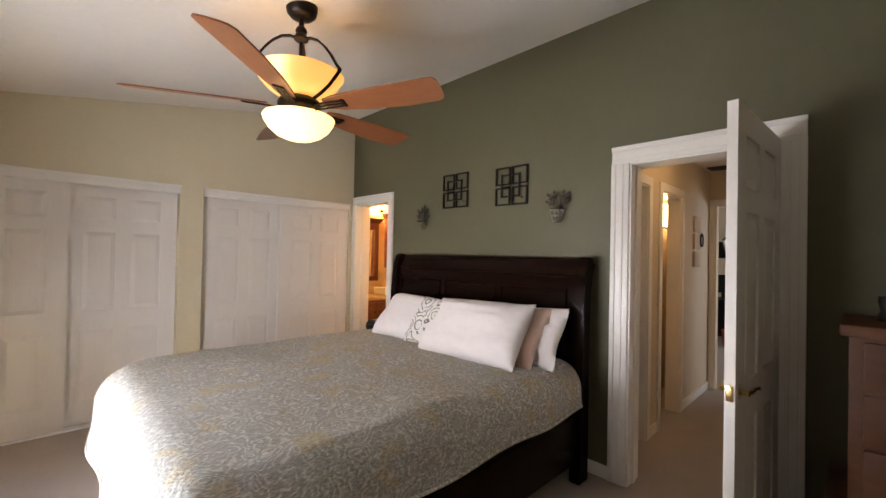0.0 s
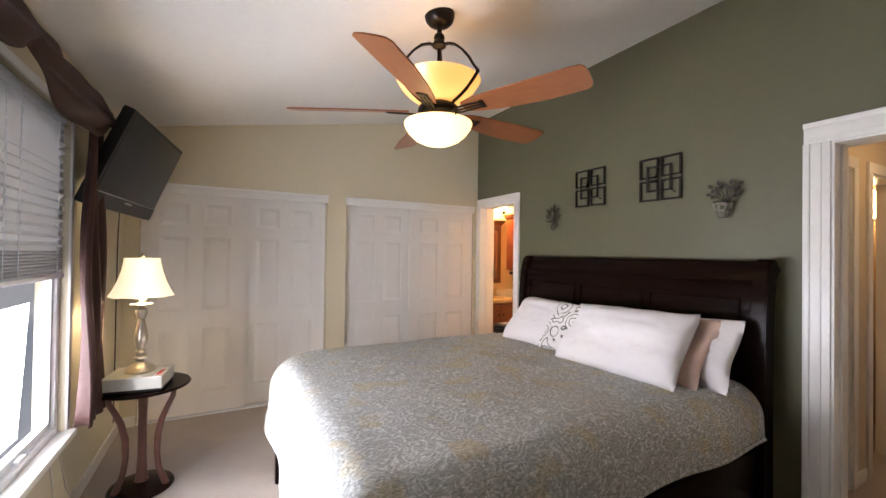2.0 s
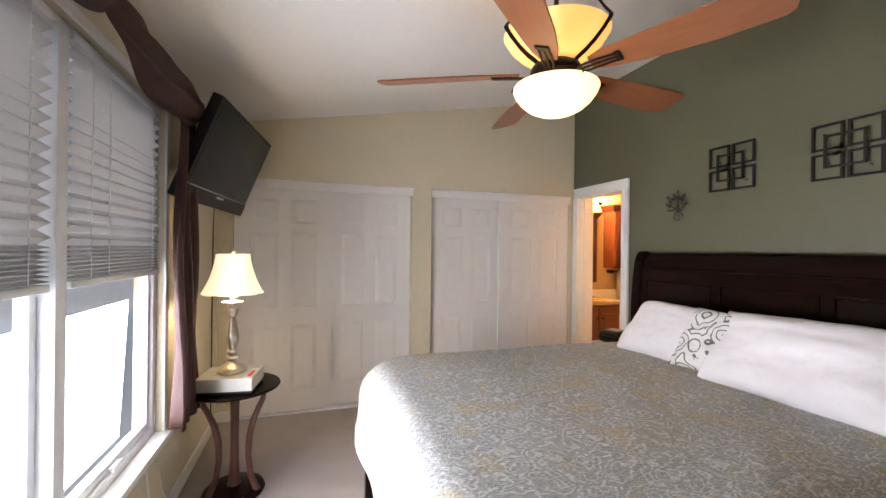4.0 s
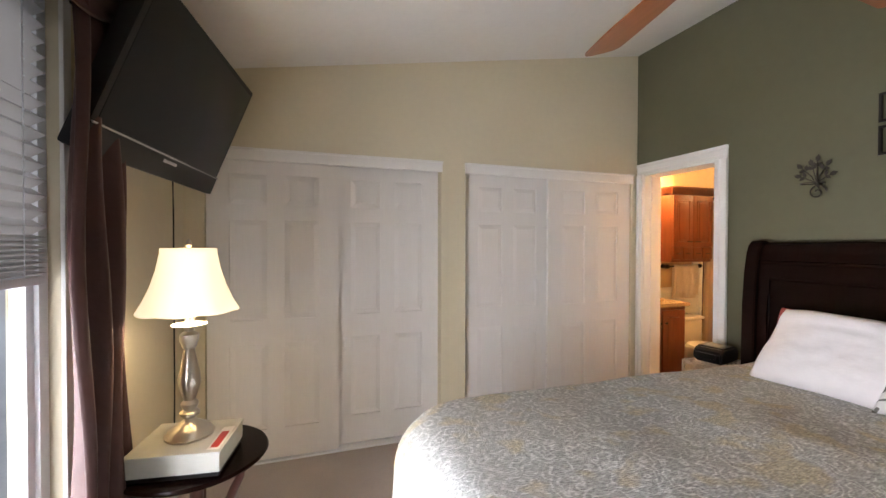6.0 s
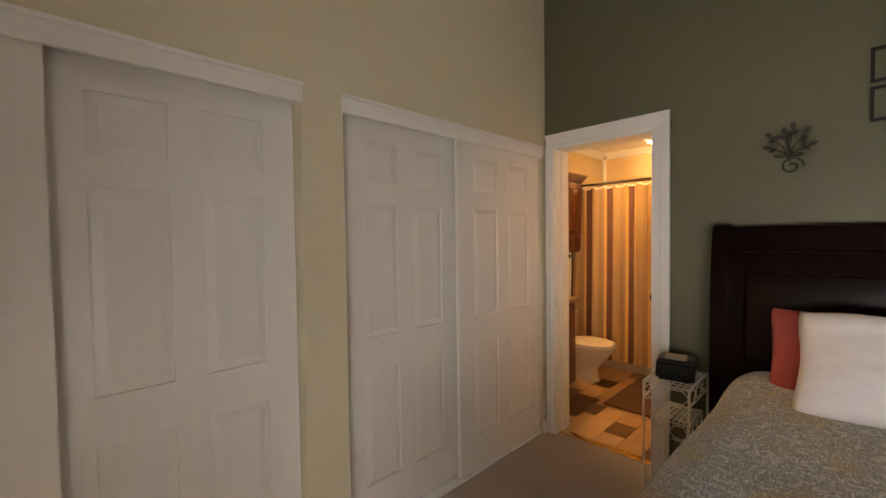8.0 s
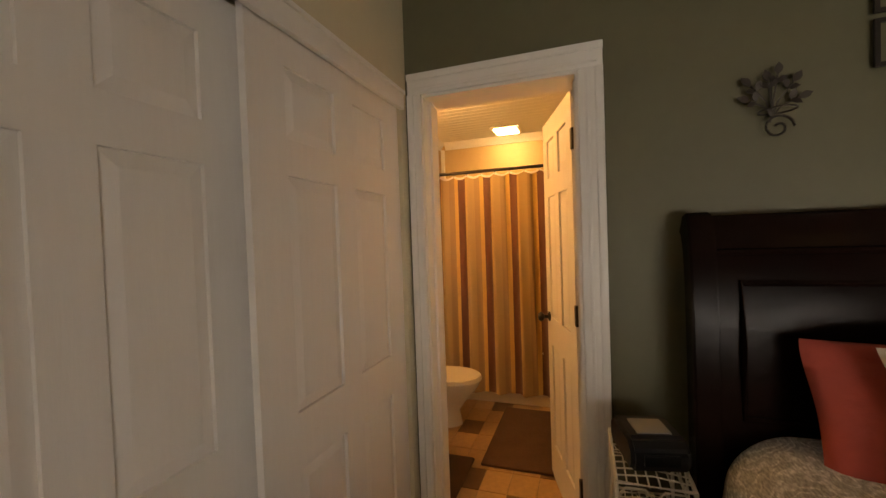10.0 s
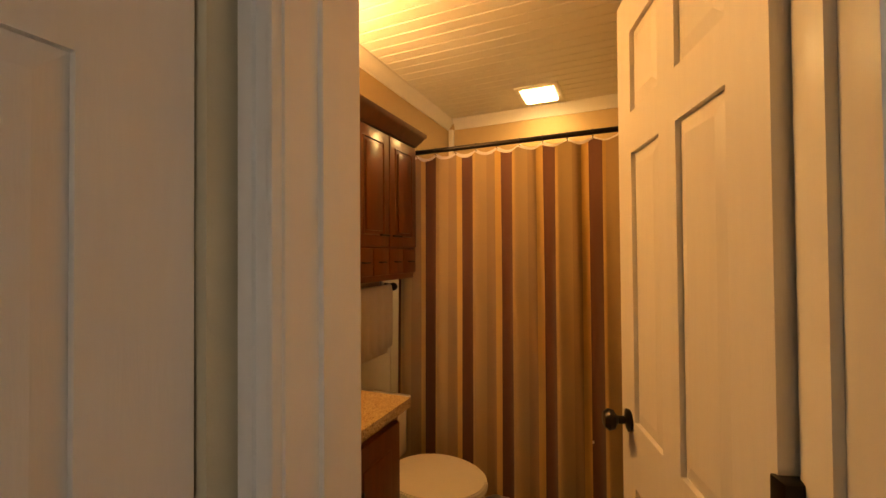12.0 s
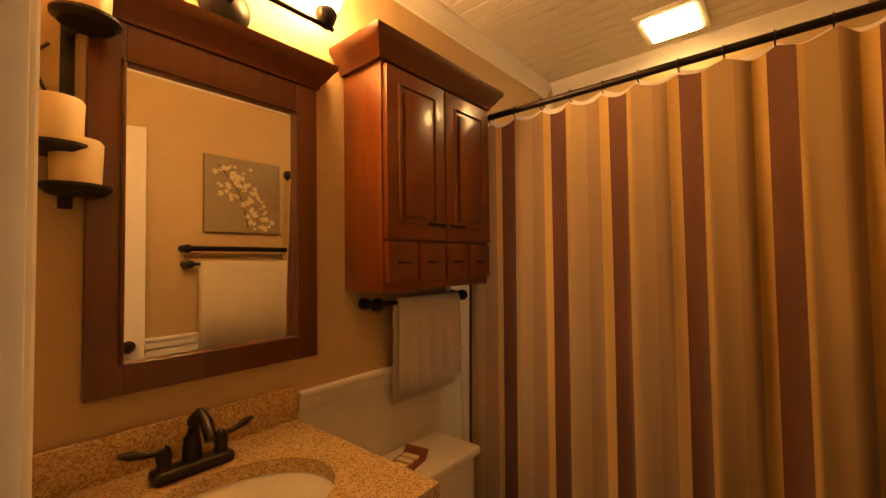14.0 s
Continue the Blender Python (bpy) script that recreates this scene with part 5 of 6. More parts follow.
# ---- vanity ----
def vanity():
    x0, x1, yf = BX + 0.004, 3.455, 4.475
    t = thing("vanity_cabinet", "dark cherry wooden vanity cabinet below the granite top", "cabinet")
    part("body", bm_box(x0, x1, yf + 0.02, VY - 0.01, 0.09, 0.68, 0.004), CHERRY, t)
    part("face_rail", bm_box(x0, x1, yf + 0.02, yf + 0.04, 0.68, 0.815), CHERRY, t)
    part("end_panel", bm_box(x1 - 0.02, x1, yf + 0.04, VY - 0.01, 0.68, 0.815), CHERRY, t)
    part("toe_kick", bm_box(x0, x1 - 0.005, yf + 0.07, VY - 0.012, 0.0, 0.09), ESPRESSO, t)
    for a, b in ((x0 + 0.02, (x0 + x1) / 2 - 0.006), ((x0 + x1) / 2 + 0.006, x1 - 0.02)):
        d = part("door", bm_box(a, b, yf, yf + 0.02, 0.12, 0.78, 0.004), CHERRY, t)
        part("raised_panel", bm_box(a + 0.06, b - 0.06, yf - 0.006, yf + 0.004, 0.19, 0.71, 0.006), CHERRY, d)
        part("knob", bm_lathe([(0.006, 0), (0.006, 0.012), (0.013, 0.02), (0.0, 0.026)], 14), BRONZE, d, at=pose(b - 0.03 if a < 3 else a + 0.03, yf, 0.66, 90))
    c = thing("granite_countertop", "speckled tan granite vanity top with backsplash", "countertop")
    cx, cy, rx, ry = 3.17, 4.72, 0.205, 0.155
    bm = bmesh.new()
    n = 48
    inner, outer = [], []
    X0, X1, Y0, Y1 = x0 - 0.002, 3.478, 4.455, VY - 0.002
    for k in range(n):
        a = 2 * math.pi * k / n
        ca, sa = math.cos(a), math.sin(a)
        inner.append((cx + rx * ca, cy + ry * sa))
        s = min((X1 - cx) / ca if ca > 1e-6 else ((X0 - cx) / ca if ca < -1e-6 else 9), (Y1 - cy) / sa if sa > 1e-6 else ((Y0 - cy) / sa if sa < -1e-6 else 9))
        outer.append([cx + s * ca, cy + s * sa])
    for X, Y in ((X0, Y0), (X1, Y0), (X0, Y1), (X1, Y1)):
        k = min(range(n), key=lambda q: (outer[q][0] - X) ** 2 + (outer[q][1] - Y) ** 2)
        outer[k] = [X, Y]
    zt, zb = 0.850, 0.817
    it, ib = [bm.verts.new((x, y, zt)) for x, y in inner], [bm.verts.new((x, y, zb)) for x, y in inner]
    ot, ob_ = [bm.verts.new((x, y, zt)) for x, y in outer], [bm.verts.new((x, y, zb)) for x, y in outer]
    for k in range(n):
        q = (k + 1) % n
        bm.faces.new((it[k], it[q], ot[q], ot[k]))
        bm.faces.new((ib[k], ob_[k], ob_[q], ib[q]))
        bm.faces.new((ot[k], ot[q], ob_[q], ob_[k]))
        bm.faces.new((it[k], ib[k], ib[q], it[q]))
    part("slab", bm, GRANITE, c, smooth=30)
    part("backsplash", bm_box(x0, 3.478, VY - 0.022, VY - 0.0085, 0.8505, 0.948, 0.002), GRANITE, c)
    s = thing("sink", "white oval undermount ceramic sink", "sink")
    bm = bmesh.new()
    prev = None
    for f, z in ((1.03, 0.816), (1.0, 0.812), (0.93, 0.77), (0.78, 0.73), (0.5, 0.705), (0.12, 0.698)):
        ring = [bm.verts.new((cx + rx * f * math.cos(2 * math.pi * k / n), cy + ry * f * math.sin(2 * math.pi * k / n), z)) for k in range(n)]
        if prev:
            for k in range(n):
                bm.faces.new((prev[k], prev[(k + 1) % n], ring[(k + 1) % n], ring[k]))
        prev = ring
    bm.faces.new(prev)
    part("basin", bm, CERAMIC, s, smooth=80)
    part("drain", bm_lathe([(0.022, 0.700), (0.022, 0.703), (0.0, 0.704)], 20), BRONZE, s, at=pose(cx, cy, 0))
    f = thing("faucet", "oil-rubbed bronze centerset faucet with two lever handles", "faucet", pose(3.165, 4.925, 0.8505))
    part("base", bm_box(-0.082, 0.082, -0.027, 0.027, 0.0, 0.026, 0.011, seg=3), BRONZE, f)
    part("spout", bm_tube([(0, 0.008, 0.02), (0, 0.010, 0.07), (0, -0.002, 0.112), (0, -0.035, 0.135), (0, -0.075, 0.125), (0, -0.10, 0.095)], [0.022, 0.018, 0.015, 0.014, 0.013, 0.012], 14), BRONZE, f)
    for sx in (-1, 1):
        h = part("handle_post", bm_lathe([(0.017, 0.02), (0.014, 0.04), (0.017, 0.055), (0.011, 0.07), (0.0, 0.078)], 16), BRONZE, f, at=pose(sx * 0.058, 0, 0))
        part("lever", bm_tube([(0, 0, 0.062), (sx * 0.03, 0.004, 0.064), (sx * 0.058, 0.008, 0.072), (sx * 0.080, 0.010, 0.078)], [0.006, 0.006, 0.010, 0.004], 10), BRONZE, h)


vanity()


def bm_crown(x0, x1, yf, yb, prof):
    """Moulding that returns round three sides of a box; prof holds (projection, height)."""
    bm = bmesh.new()
    rows = [[bm.verts.new(p) for p in ((x0 - o, yb, z), (x0 - o, yf - o, z), (x1 + o, yf - o, z), (x1 + o, yb, z))] for o, z in prof]
    for a, b in zip(rows, rows[1:]):
        for k in range(4):
            bm.faces.new((a[k], a[(k + 1) % 4], b[(k + 1) % 4], b[k]))
    bm.faces.new(rows[0][::-1])
    bm.faces.new(rows[-1])
    return bm


def mirror():
    t = thing("vanity_mirror", "wall mirror in a wide cherry wood frame with crown", "mirror", pose(0, VY, 0))
    ox0, ox1, oz0, oz1 = 2.985, 3.543, 1.030, 1.875
    ix0, ix1, iz0, iz1 = 3.052, 3.470, 1.102, 1.782
    part("mirror_glass", bm_box(ix0 - 0.01, ix1 + 0.01, -0.012, -0.009, iz0 - 0.01, iz1 + 0.01), MIRROR, t, "clear mirror glass")
    for nm, b in (("frame_side", (ox0, ix0, oz0, oz1)), ("frame_side", (ix1, ox1, oz0, oz1)), ("frame_rail", (ix0, ix1, oz0, iz0)), ("frame_rail", (ix0, ix1, iz1, oz1))):
        part(nm, bm_box(b[0], b[1], -0.026, -0.001, b[2], b[3], 0.003), DARKCHERRY, t)
    part("inner_bead", bm_tube([(ix0 - 0.004, -0.026, iz0 - 0.004), (ix1 + 0.004, -0.026, iz0 - 0.004), (ix1 + 0.004, -0.026, iz1 + 0.004), (ix0 - 0.004, -0.026, iz1 + 0.004)], 0.006, 8, closed=True), DARKCHERRY, t)
    part("crown", bm_crown(ox0, ox1, -0.026, -0.001, [(0.0, 1.875), (0.006, 1.876), (0.010, 1.890), (0.020, 1.900), (0.036, 1.925), (0.048, 1.938), (0.050, 1.955)]), DARKCHERRY, t)


mirror()


def raised(bm_parent, x0, x1, z0, z1, y, knob_x=None, knob_z=None):
    d = part("door", bm_box(x0, x1, y - 0.020, y, z0, z1, 0.004), CHERRY, bm_parent)
    g = min(0.055, (x1 - x0) * 0.2)
    part("moulding", bm_tube([(x0 + g, y - 0.020, z0 + g), (x1 - g, y - 0.020, z0 + g), (x1 - g, y - 0.020, z1 - g), (x0 + g, y - 0.020, z1 - g)], 0.007, 8, closed=True), CHERRY, d)
    part("raised_panel", bm_box(x0 + g + 0.018, x1 - g - 0.018, y - 0.030, y - 0.018, z0 + g + 0.018, z1 - g - 0.018, 0.008), CHERRY, d)
    if knob_x is not None:
        part("knob", bm_tube([(knob_x - 0.04, y - 0.03, knob_z), (knob_x + 0.04, y - 0.03, knob_z)], 0.006, 8), BRONZE, d)


def wall_cabinet():
    t = thing("wall_cabinet", "cherry wood wall cabinet with two raised-panel doors and small drawers", "cabinet")
    x0, x1, yf, z0, z1 = 3.665, 4.255, 4.845, 1.225, 1.965
    part("body", bm_box(x0, x1, yf, VY - 0.001, z0, z1, 0.003), CHERRY, t)
    xm = (x0 + x1) / 2
    raised(t, x0 + 0.008, xm - 0.003, 1.395, z1 - 0.012, yf, xm - 0.06, 1.45)
    raised(t, xm + 0.003, x1 - 0.008, 1.395, z1 - 0.012, yf, xm + 0.06, 1.45)
    w = (x1 - x0 - 0.016) / 4
    for k in range(4):
        a, b = x0 + 0.008 + k * w + 0.003, x0 + 0.008 + (k + 1) * w - 0.003
        d = part("drawer", bm_box(a, b, yf - 0.018, yf, 1.255, 1.385, 0.005), CHERRY, t)
        part("pull", bm_tube([((a + b) / 2 - 0.03, yf - 0.02, 1.32), ((a + b) / 2 - 0.02, yf - 0.032, 1.318), ((a + b) / 2 + 0.02, yf - 0.032, 1.318), ((a + b) / 2 + 0.03, yf - 0.02, 1.32)], 0.004, 8), BRONZE, d)
    part("crown", bm_crown(x0, x1, yf, VY - 0.001, [(0.0, 1.965), (0.014, 1.966), (0.020, 1.980), (0.030, 1.990), (0.046, 2.016), (0.058, 2.028), (0.060, 2.046)]), DARKCHERRY, t)


wall_cabinet()


def towel_sheet(x0, x1, y, z0, z1, out):
    bm = bmesh.new()
    rows = []
    prof = [(0.016, z0 + 0.04), (0.018, (z0 + z1) / 2), (0.016, z1 - 0.02), (0.010, z1 + 0.006), (0.0, z1 + 0.014), (-0.010, z1 + 0.006), (-0.017, z1 - 0.03), (-0.020, (z0 + z1) / 2), (-0.022, z0)]
    n = 28
    for o, z in prof:
        rows.append([bm.verts.new((x0 + (x1 - x0) * k / n, y - out * o + 0.004 * math.sin(5 * k / n * 2 * math.pi + z * 3) * (1 if z < z1 - 0.05 else 0.2), z)) for k in range(n + 1)])
    for a, b in zip(rows, rows[1:]):
        for k in range(n):
            bm.faces.new((a[k], a[k + 1], b[k + 1], b[k]))
    return bm


def towel_bar(label, x0, x1, y, out, z, r=0.009):
    t = thing("towel_bar", label, "towel bar")
    part("bar", bm_tube([(x0, y + out * 0.07, z), (x1, y + out * 0.07, z)], r, 10), BRONZE, t)
    for x in (x0, x1):
        part("post", bm_tube([(x, y, z), (x, y + out * 0.07, z)], [0.022, 0.012], 12), BRONZE, t)
        part("end_knob", bm_lathe([(0.012, -0.03), (0.022, -0.018), (0.024, 0.0), (0.018, 0.014), (0.0, 0.022)], 16), BRONZE, t, at=pose(x, y + out * 0.07, z, 0, 90 if x == x1 else -90, 0))


towel_bar("dark bronze towel bar below the wall cabinet", 3.745, 4.24, VY, -1, 1.172)
o = solid("towel", towel_sheet(3.84, 4.20, VY - 0.07, 0.80, 1.175, 1), TOWEL, "cream hand towel folded over the bar", "towel", smooth=80)
o.modifiers.new("thick", 'SOLIDIFY').thickness = 0.006
towel_bar("upper bar of a dark bronze double towel rail", 3.63, 4.26, OY, 1, 1.415, 0.016)
towel_bar("lower bar of a dark bronze double towel rail", 3.64, 4.26, OY, 1, 1.325)
o = solid("bath_towel", towel_sheet(3.70, 4.24, OY + 0.07, 0.76, 1.33, -1), TOWEL, "large cream bath towel hanging on the rail", "towel", smooth=80)
o.modifiers.new("thick", 'SOLIDIFY').thickness = 0.008


def blossom_picture():
    t = thing("picture", "unframed canvas painting of pale blossom on taupe", "picture", pose(3.97, OY, 1.755))
    part("canvas", bm_box(-0.235, 0.235, 0.001, 0.03, -0.235, 0.235, 0.003), mat("taupe_canvas", (0.25, 0.20, 0.13), 0.8, var=0.15), t)
    rng = random.Random(5)
    petal = mat("pale_petal_paint", (0.62, 0.52, 0.36), 0.8)
    bm = bmesh.new()
    bm_tube([(-0.16, 0.031, 0.18), (-0.05, 0.031, 0.05), (0.0, 0.031, -0.08), (0.02, 0.031, -0.2)], 0.003, 5, bm=bm)
    part("branch_stroke", bm, RUG, t)
    bm = bmesh.new()
    for k in range(95):
        u = rng.random()
        cx, cz = -0.13 + 0.24 * u + rng.gauss(0, 0.045), 0.19 - 0.37 * u + rng.gauss(0, 0.05)
        if abs(cx) > 0.21 or abs(cz) > 0.21:
            continue
        r = rng.uniform(0.008, 0.026)
        a0 = rng.random() * 6
        y = 0.0312 + 0.0002 * k
        vs = [bm.verts.new((cx + r * (0.7 + 0.3 * math.cos(5 * q * math.pi / 7)) * math.cos(a0 + q * math.pi / 7), y, cz + r * (0.7 + 0.3 * math.cos(5 * q * math.pi / 7)) * math.sin(a0 + q * math.pi / 7))) for q in range(14)]
        bm.faces.new(vs)
    part("blossom_strokes", bm, petal, t)


blossom_picture()


# ---- bathroom lights ----
def vanity_light():
    t = thing("vanity_light", "bronze vanity light bar with lit glass shades above the mirror", "wall lamp", pose(3.27, VY, 2.05))
    part("backplate", bm_lathe([(0.068, 0), (0.070, 0.010), (0.055, 0.022), (0.03, 0.035), (0.0, 0.04)], 28), BRONZE, t, at=pose(0, 0, -0.02, 90))
    part("stem", bm_tube([(0, -0.03, -0.02), (0, -0.10, 0.0)], 0.010, 10), BRONZE, t)
    part("bar", bm_tube([(-0.285, -0.10, 0.0), (0.285, -0.10, 0.0)], 0.008, 10), BRONZE, t)
    for x in (-0.26, 0.0, 0.26):
        part("socket_cup", bm_lathe([(0.010, -0.01), (0.024, 0.004), (0.034, 0.03), (0.030, 0.046), (0.0, 0.05)], 20), BRONZE, t, at=pose(x, -0.10, 0.004))
        part("glass_shade", bm_lathe([(0.03, 0.048), (0.045, 0.07), (0.052, 0.11), (0.060, 0.155), (0.056, 0.155), (0.0, 0.13)], 24), VGLOBE, t, "lit frosted glass shade", at=pose(x, -0.10, 0.004))
    c = thing("ceiling_light", "square lit ceiling light with white trim over the bathtub", "ceiling light", pose(4.955, 4.25, BZ))
    part("trim", bm_box(-0.15, 0.15, -0.14, 0.14, -0.016, 0.0, 0.006), WHITE, c)
    part("lens", bm_box(-0.115, 0.115, -0.105, 0.105, -0.026, -0.015, 0.004), PANEL, c, "glowing lens")


vanity_light()


def candle_sconce():
    t = thing("candle_sconce", "dark metal tiered wall sconce holding ivory candles", "candle holder", pose(2.955, VY, 0))
    part("back_bar", bm_box(-0.012, 0.012, -0.010, -0.001, 1.44, 1.98, 0.003), BLACKM, t)
    part("scroll", bm_tube([(-0.05, -0.012, 1.55), (-0.03, -0.03, 1.66), (-0.06, -0.02, 1.74), (-0.03, -0.012, 1.78)], 0.004, 6), BLACKM, t)
    for x, z in ((0.008, 1.475), (-0.022, 1.552), (0.02, 1.825)):
        part("tray", bm_lathe([(0.045, -0.012), (0.058, 0.0), (0.058, 0.006), (0.0, 0.004)], 24), BLACKM, t, at=pose(x, -0.075, z))
        part("tray_arm", bm_tube([(0, -0.006, z - 0.02), (x * 0.5, -0.04, z - 0.01), (x, -0.07, z - 0.004)], 0.005, 6), BLACKM, t)
        c = solid("candle", bm_lathe([(0.040, 0.0), (0.043, 0.086), (0.039, 0.092), (0.025, 0.085), (0.0, 0.083)], 28), WAX, "ivory pillar candle on the metal sconce", "candle", group="sconce candles", at=pose(2.955 + x, VY - 0.075, z + 0.0065))


candle_sconce()


# ---- rugs and floor tiles ----
def rug(label, x0, x1, y0, y1):
    bm = bm_box(x0, x1, y0, y1, 0.001, 0.020, 0.008)
    return solid("bath_rug", bm, RUG, label, "rug", group="bath rugs")


rug("brown shaggy bath rug in front of the bathtub", 3.35, 4.20, 3.68, 4.19)
rug("dark brown rug on the tiles before the vanity", 2.98, 3.40, 4.24, 4.44)
tile_mesh = {}
fl = bpy.data.objects["floor_bath"]
for nm, m in (("l", TILE_L), ("d", TILE_D)):
    tile_mesh[nm] = finish("tile", bm_box(-0.101, 0.101, -0.076, 0.076, -0.006, 0.0, 0.0015, seg=1), m)
for i in range(8):
    for j in range(10):
        x, y = 2.81 + 0.206 * i, OY + 0.08 + 0.156 * j
        if x + 0.1 > 4.36 or y + 0.078 > VY + 0.02:
            continue
        ob = new("tile", tile_mesh["d" if (i + 2 * j) % 5 == 0 else "l"])
        ob.parent = fl
        ob.matrix_basis = pose(x, y, 0.0)

# ---- hall and the room beyond ----
HY, HY2, HX = 1.17, 0.14, 5.36
structure("floor_hall", bm_box(GX + 0.06, 9.3, -2.0, 3.40, -0.1, 0.0), CARPET, "beige carpet running through the hall", "floor")
structure("ceiling_hall", bm_box(BX - 0.02, 9.3, -2.0, 3.40, 2.44, 2.52), CEIL, "off-white hall ceiling", "ceiling")
structure("wall_hall_north", wall_along_x(BX - 0.02, HX, HY, HY + 0.11, 0, 2.44, [(2.95, 3.42, 0, 2.03), (3.74, 4.29, 0, 2.03)]), HALLP, "warm beige hall wall with doorways", "wall")
structure("wall_hall_south", bm_box(BX - 0.02, HX, HY2 - 0.1, HY2, 0, 2.44), HALLP, "warm beige hall wall", "wall")
structure("wall_hall_east", wall_along_y(HX, HX + 0.1, -2.0, 3.4, 0, 2.44, [(0.22, 1.10, 0, 2.05)]), HALLP, "wall with the doorway at the end of the hall", "wall")
structure("wall_far_room", bm_box(9.2, 9.3, -2.0, 3.4, 0, 2.44), HALLP, "plain far wall of the room beyond the hall", "wall")
structure("wall_far_room_north", bm_box(HX + 0.1, 9.2, 3.3, 3.4, 0, 2.44), HALLP, "plain side wall of the far room", "wall")
structure("wall_far_room_south", wall_along_x(HX + 0.1, 9.2, -2.0, -1.9, 0, 2.44, [(6.6, 8.2, 0.9, 2.0)]), HALLP, "far room wall with a window", "wall")
structure("wall_hall_bath_back", bm_box(BX - 0.02, HX, 2.9, 2.96, 0, 2.44), TAN, "plain tan back wall of the hall bathroom", "wall")
structure("wall_hall_bath_side", bm_box(3.56, 3.62, HY + 0.11, 2.9, 0, 2.44), TAN, "plain tan side wall of the hall bathroom", "wall")
baseboard("baseboard_hall", 4.37, HX, HY - 0.014, HY)
baseboard("baseboard_hall_near", 3.50, 3.66, HY - 0.014, HY)


def casing_x(name, y, x0, x1, h, w, label):
    t = thing(name, label, "door trim", kind="structure")
    for nm, a, b, lo, hi in (("casing_side", x0 - w, x0, 0, h), ("casing_side", x1, x1 + w, 0, h), ("casing_head", x0 - w, x1 + w, h, h + w)):
        bm = bm_box(a, b, y - 0.018, y, lo, hi, 0.004)
        part(nm, bm, WHITE, t)
    for a, b in ((x0 - 0.001, x0 + 0.014), (x1 - 0.014, x1 + 0.001)):
        part("jamb", bm_box(a, b, y - 0.004, y + 0.112, 0, h), WHITE, t)
    part("head_jamb", bm_box(x0 + 0.014, x1 - 0.014, y - 0.004, y + 0.112, h - 0.014, h + 0.001), WHITE, t)


casing_x("trim_hall_closet", HY, 2.95, 3.42, 2.03, 0.07, "white casing around the hall closet door")
casing_x("trim_hall_bath", HY, 3.74, 4.29, 2.03, 0.07, "white casing around the hall bathroom doorway")
d = thing("door_3", "white six-panel hall closet door, closed", "door", pose(2.966, HY + 0.06, 0.01))
panel_slab(d, 0.438, 2.0, 0.034, DOORW, sides=(-1,))
casing("trim_far_room", HX, 0.22, 1.10, 2.05, -1, "white casing around the doorway at the hall's end", 0.065)
v = thing("ceiling_vent", "dark return air vent in the hall ceiling", "vent", pose(5.15, 0.98, 2.44))
part("frame", bm_box(-0.10, 0.10, -0.16, 0.16, -0.010, 0.0, 0.003), BRONZE, v)
for k in range(6):
    part("slat", bm_box(-0.085 + 0.03 * k, -0.068 + 0.03 * k, -0.14, 0.14, -0.016, -0.009, 0.002), PLASTIC, v)
p = thing("wall_plaque", "pale wooden plaque stack hanging on the hall wall", "wall decoration", pose(4.80, HY, 1.63))
for k in range(3):
    part("board", bm_box(-0.11, 0.11, -0.022, -0.001, -0.26 + 0.18 * k, -0.10 + 0.18 * k, 0.004), mat("pale_board", (0.55, 0.42, 0.28), 0.6), p)
part("ornament", bm_tube([(0.12 + 0.05 * math.cos(a * 0.5), -0.03, 0.02 + 0.07 * math.sin(a * 0.5)) for a in range(12)], 0.008, 6, closed=True), BLACKM, p)
# hall bathroom: lit wall lamp, counter and faucet seen through the doorway
l = thing("wall_lamp", "lit frosted glass wall lamp in the hall bathroom", "wall lamp", pose(4.92, 1.49, 1.93))
part("backplate", bm_box(0.02, 0.05, -0.06, 0.06, -0.12, 0.12, 0.008), BRONZE, l)
part("glass", bm_lathe([(0.055, -0.12), (0.062, -0.10), (0.062, 0.10), (0.055, 0.12)], 24), HALLGLASS, l, "glowing glass tube", at=pose(-0.04, 0, 0))
part("stem", bm_tube([(-0.04, 0, -0.13), (0.03, 0, -0.13)], 0.01, 8), BRONZE, l)
structure("wall_hall_bath_lamp", bm_box(4.98, 5.04, HY + 0.11, 2.9, 0, 2.44), TAN, "tan wall of the hall bathroom", "wall")
c = thing("hall_vanity", "white vanity with pale top in the hall bathroom", "cabinet", pose(4.70, 2.0, 0))
part("body", bm_box(-0.26, 0.27, -0.45, 0.6, 0.0, 0.80, 0.006), WHITE, c)
part("top", bm_box(-0.28, 0.275, -0.47, 0.62, 0.80, 0.84, 0.006), CERAMIC, c)
part("faucet", bm_tube([(0.12, 0, 0.84), (0.12, 0, 0.98), (0.05, 0, 1.0), (0.0, 0, 0.95)], 0.012, 8), NICKEL, c)
h = thing("hall_ceiling_light", "lit frosted flush ceiling light in the hall", "ceiling light", pose(3.55, 0.62, 2.44))
part("rim", bm_lathe([(0.15, 0.0), (0.15, -0.025), (0.13, -0.03)], 28), BRASS, h)
part("glass", bm_lathe([(0.13, -0.028), (0.11, -0.06), (0.06, -0.085), (0.0, -0.092)], 28), HALLLAMP, h, "glowing glass dome")
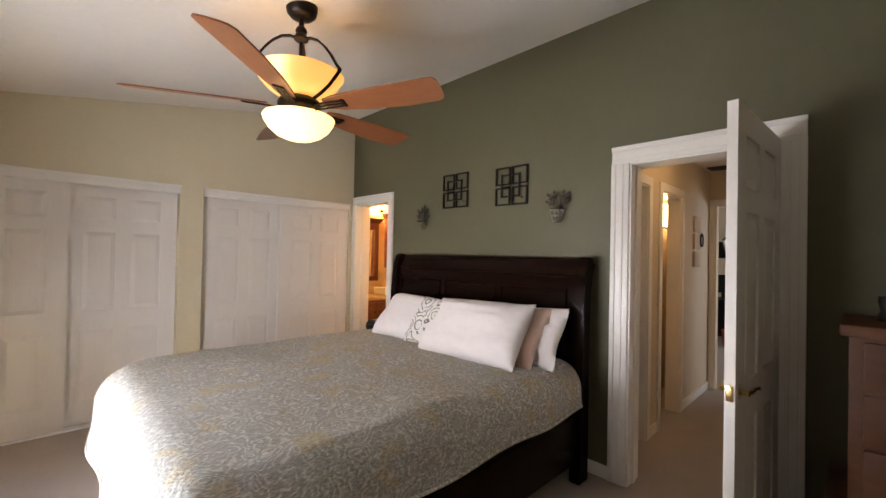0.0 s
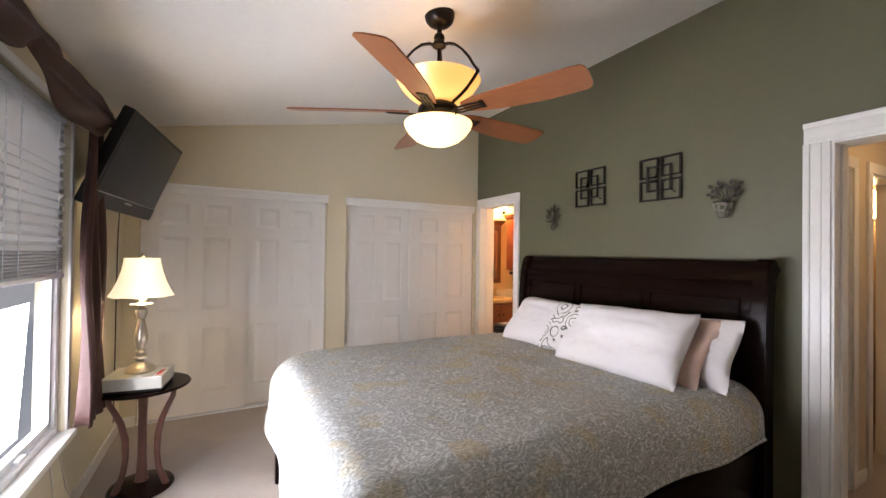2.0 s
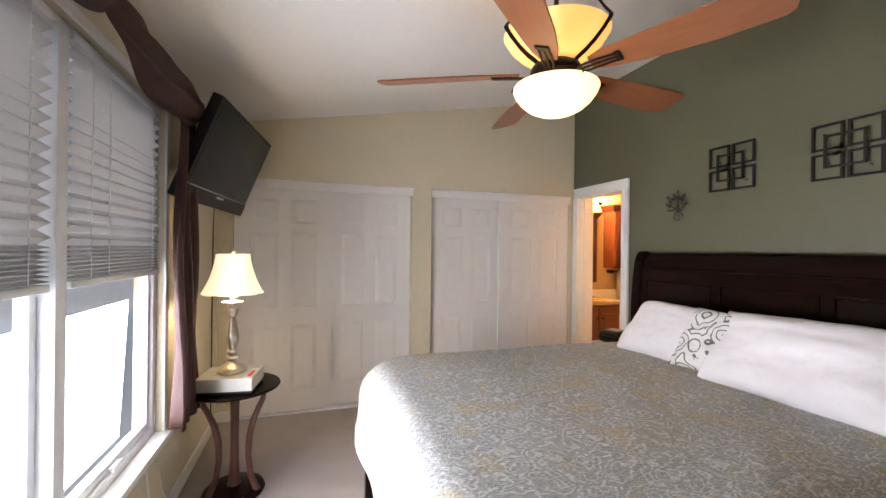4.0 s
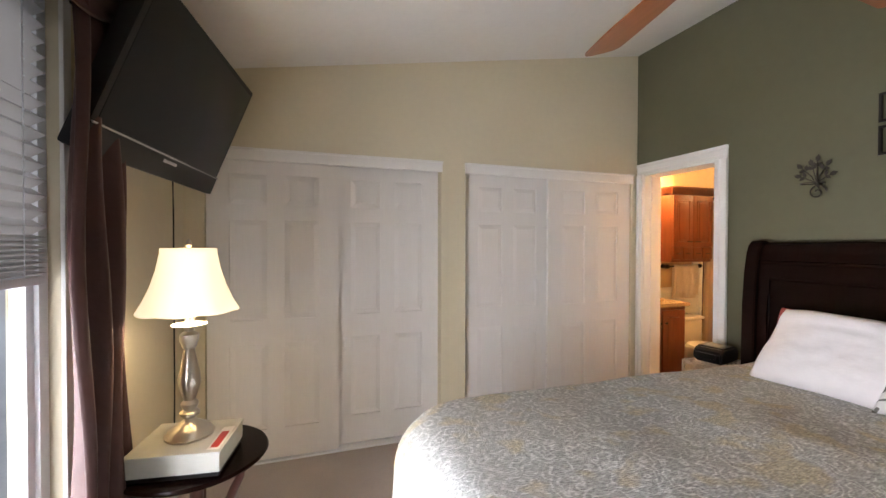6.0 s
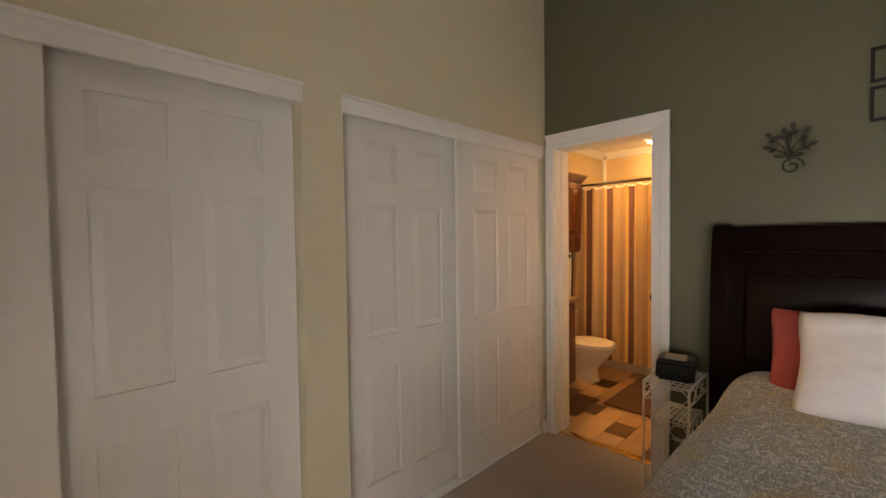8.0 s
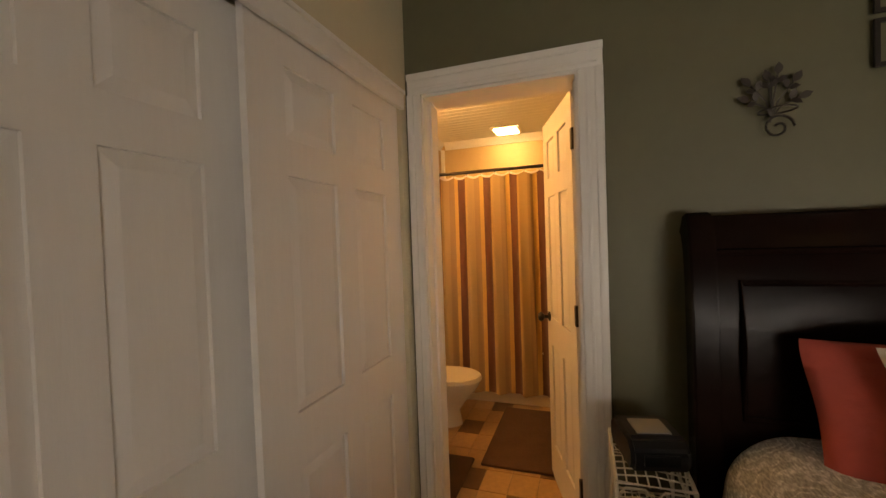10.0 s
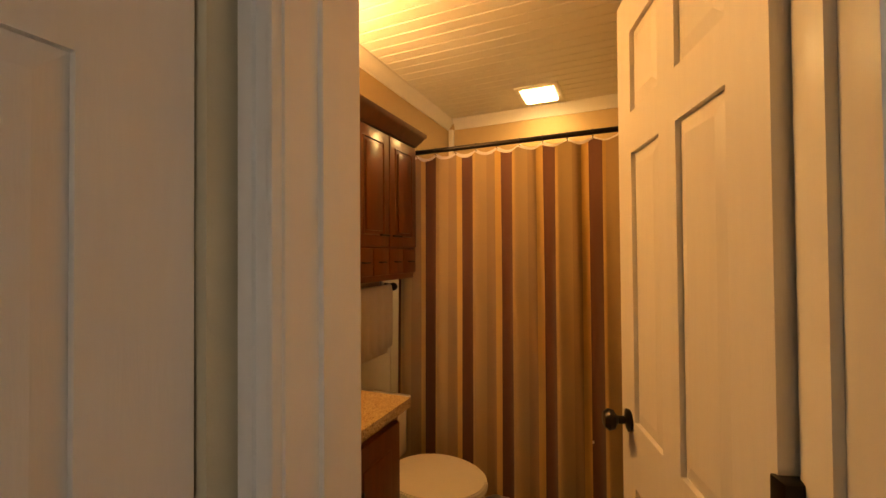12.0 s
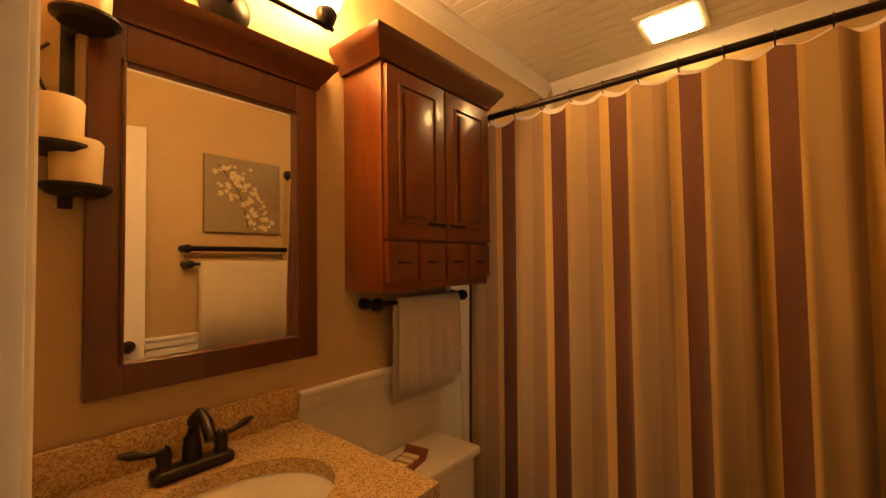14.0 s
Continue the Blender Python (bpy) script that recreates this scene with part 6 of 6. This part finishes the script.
# far room
k = thing("desk", "black desk against the far wall of the next room", "desk", pose(8.6, 1.35, 0))
part("desktop", bm_box(-0.30, 0.30, -0.75, 0.75, 0.72, 0.76, 0.005), PLASTIC, k)
for y in (-0.74, 0.70):
    part("side_panel", bm_box(-0.28, 0.28, y, y + 0.04, 0.0, 0.72, 0.004), PLASTIC, k)
part("modesty_panel", bm_box(0.20, 0.24, -0.70, 0.70, 0.05, 0.72), PLASTIC, k)
m = thing("wall_monitor", "small white-edged television mounted high in the far room", "television", pose(8.3, 1.75, 1.62, 0, 20, 150))
part("body", bm_box(-0.02, 0.02, -0.26, 0.26, -0.17, 0.17, 0.01), WHITE, m)
part("screen", bm_box(0.019, 0.024, -0.235, 0.235, -0.145, 0.145, 0.002), SCREEN, m)
part("arm", bm_tube([(-0.02, 0, 0), (-0.35, -0.1, 0.05), (-0.85, -0.4, 0.0)], 0.02, 8), BLACKM, m)
m = thing("monitor", "dark computer monitor on the black desk", "monitor", pose(8.6, 1.65, 0.762, 0, 0, 175))
part("base", bm_box(-0.09, 0.09, -0.12, 0.12, 0.0, 0.015, 0.004), PLASTIC, m)
part("neck", bm_box(-0.02, 0.02, -0.03, 0.03, 0.015, 0.15, 0.004), PLASTIC, m)
part("panel", bm_box(-0.01, 0.03, -0.24, 0.24, 0.10, 0.42, 0.006), PLASTIC, m)
m = thing("desk_lamp", "small lit warm desk lamp", "lamp", pose(8.6, 1.18, 0.762))
part("base", bm_lathe([(0.06, 0), (0.06, 0.012), (0.012, 0.02), (0.010, 0.12)], 18), BRASS, m)
part("shade", bm_lathe([(0.085, 0.11), (0.06, 0.24)], 20), SHADE, m, "glowing shade")
m = thing("waste_bin", "dark red waste bin under the desk", "bin", pose(8.15, 1.45, 0))
part("body", bm_lathe([(0.11, 0), (0.14, 0.28), (0.13, 0.28), (0.10, 0.01)], 20), REDFAB, m)
area("far_room_daylight", look((7.4, -1.86, 1.45), (7.4, 1.5, 0.8)), 1.5, 1.0, 60, (0.85, 0.93, 1.0))
# outside the bedroom window
structure("ground", bm_box(-60, WX - 0.14, -60, 60, -0.75, -0.7), mat("pale_concrete", (0.5, 0.5, 0.48), 0.9), "pale ground outside the window", "ground")
bm = bm_box(-9.0, -8.9, -14, 16, -0.7, 6.0)
structure("backdrop", bm, DAYGLOW, "hazy white overcast distance outside the window", "backdrop")
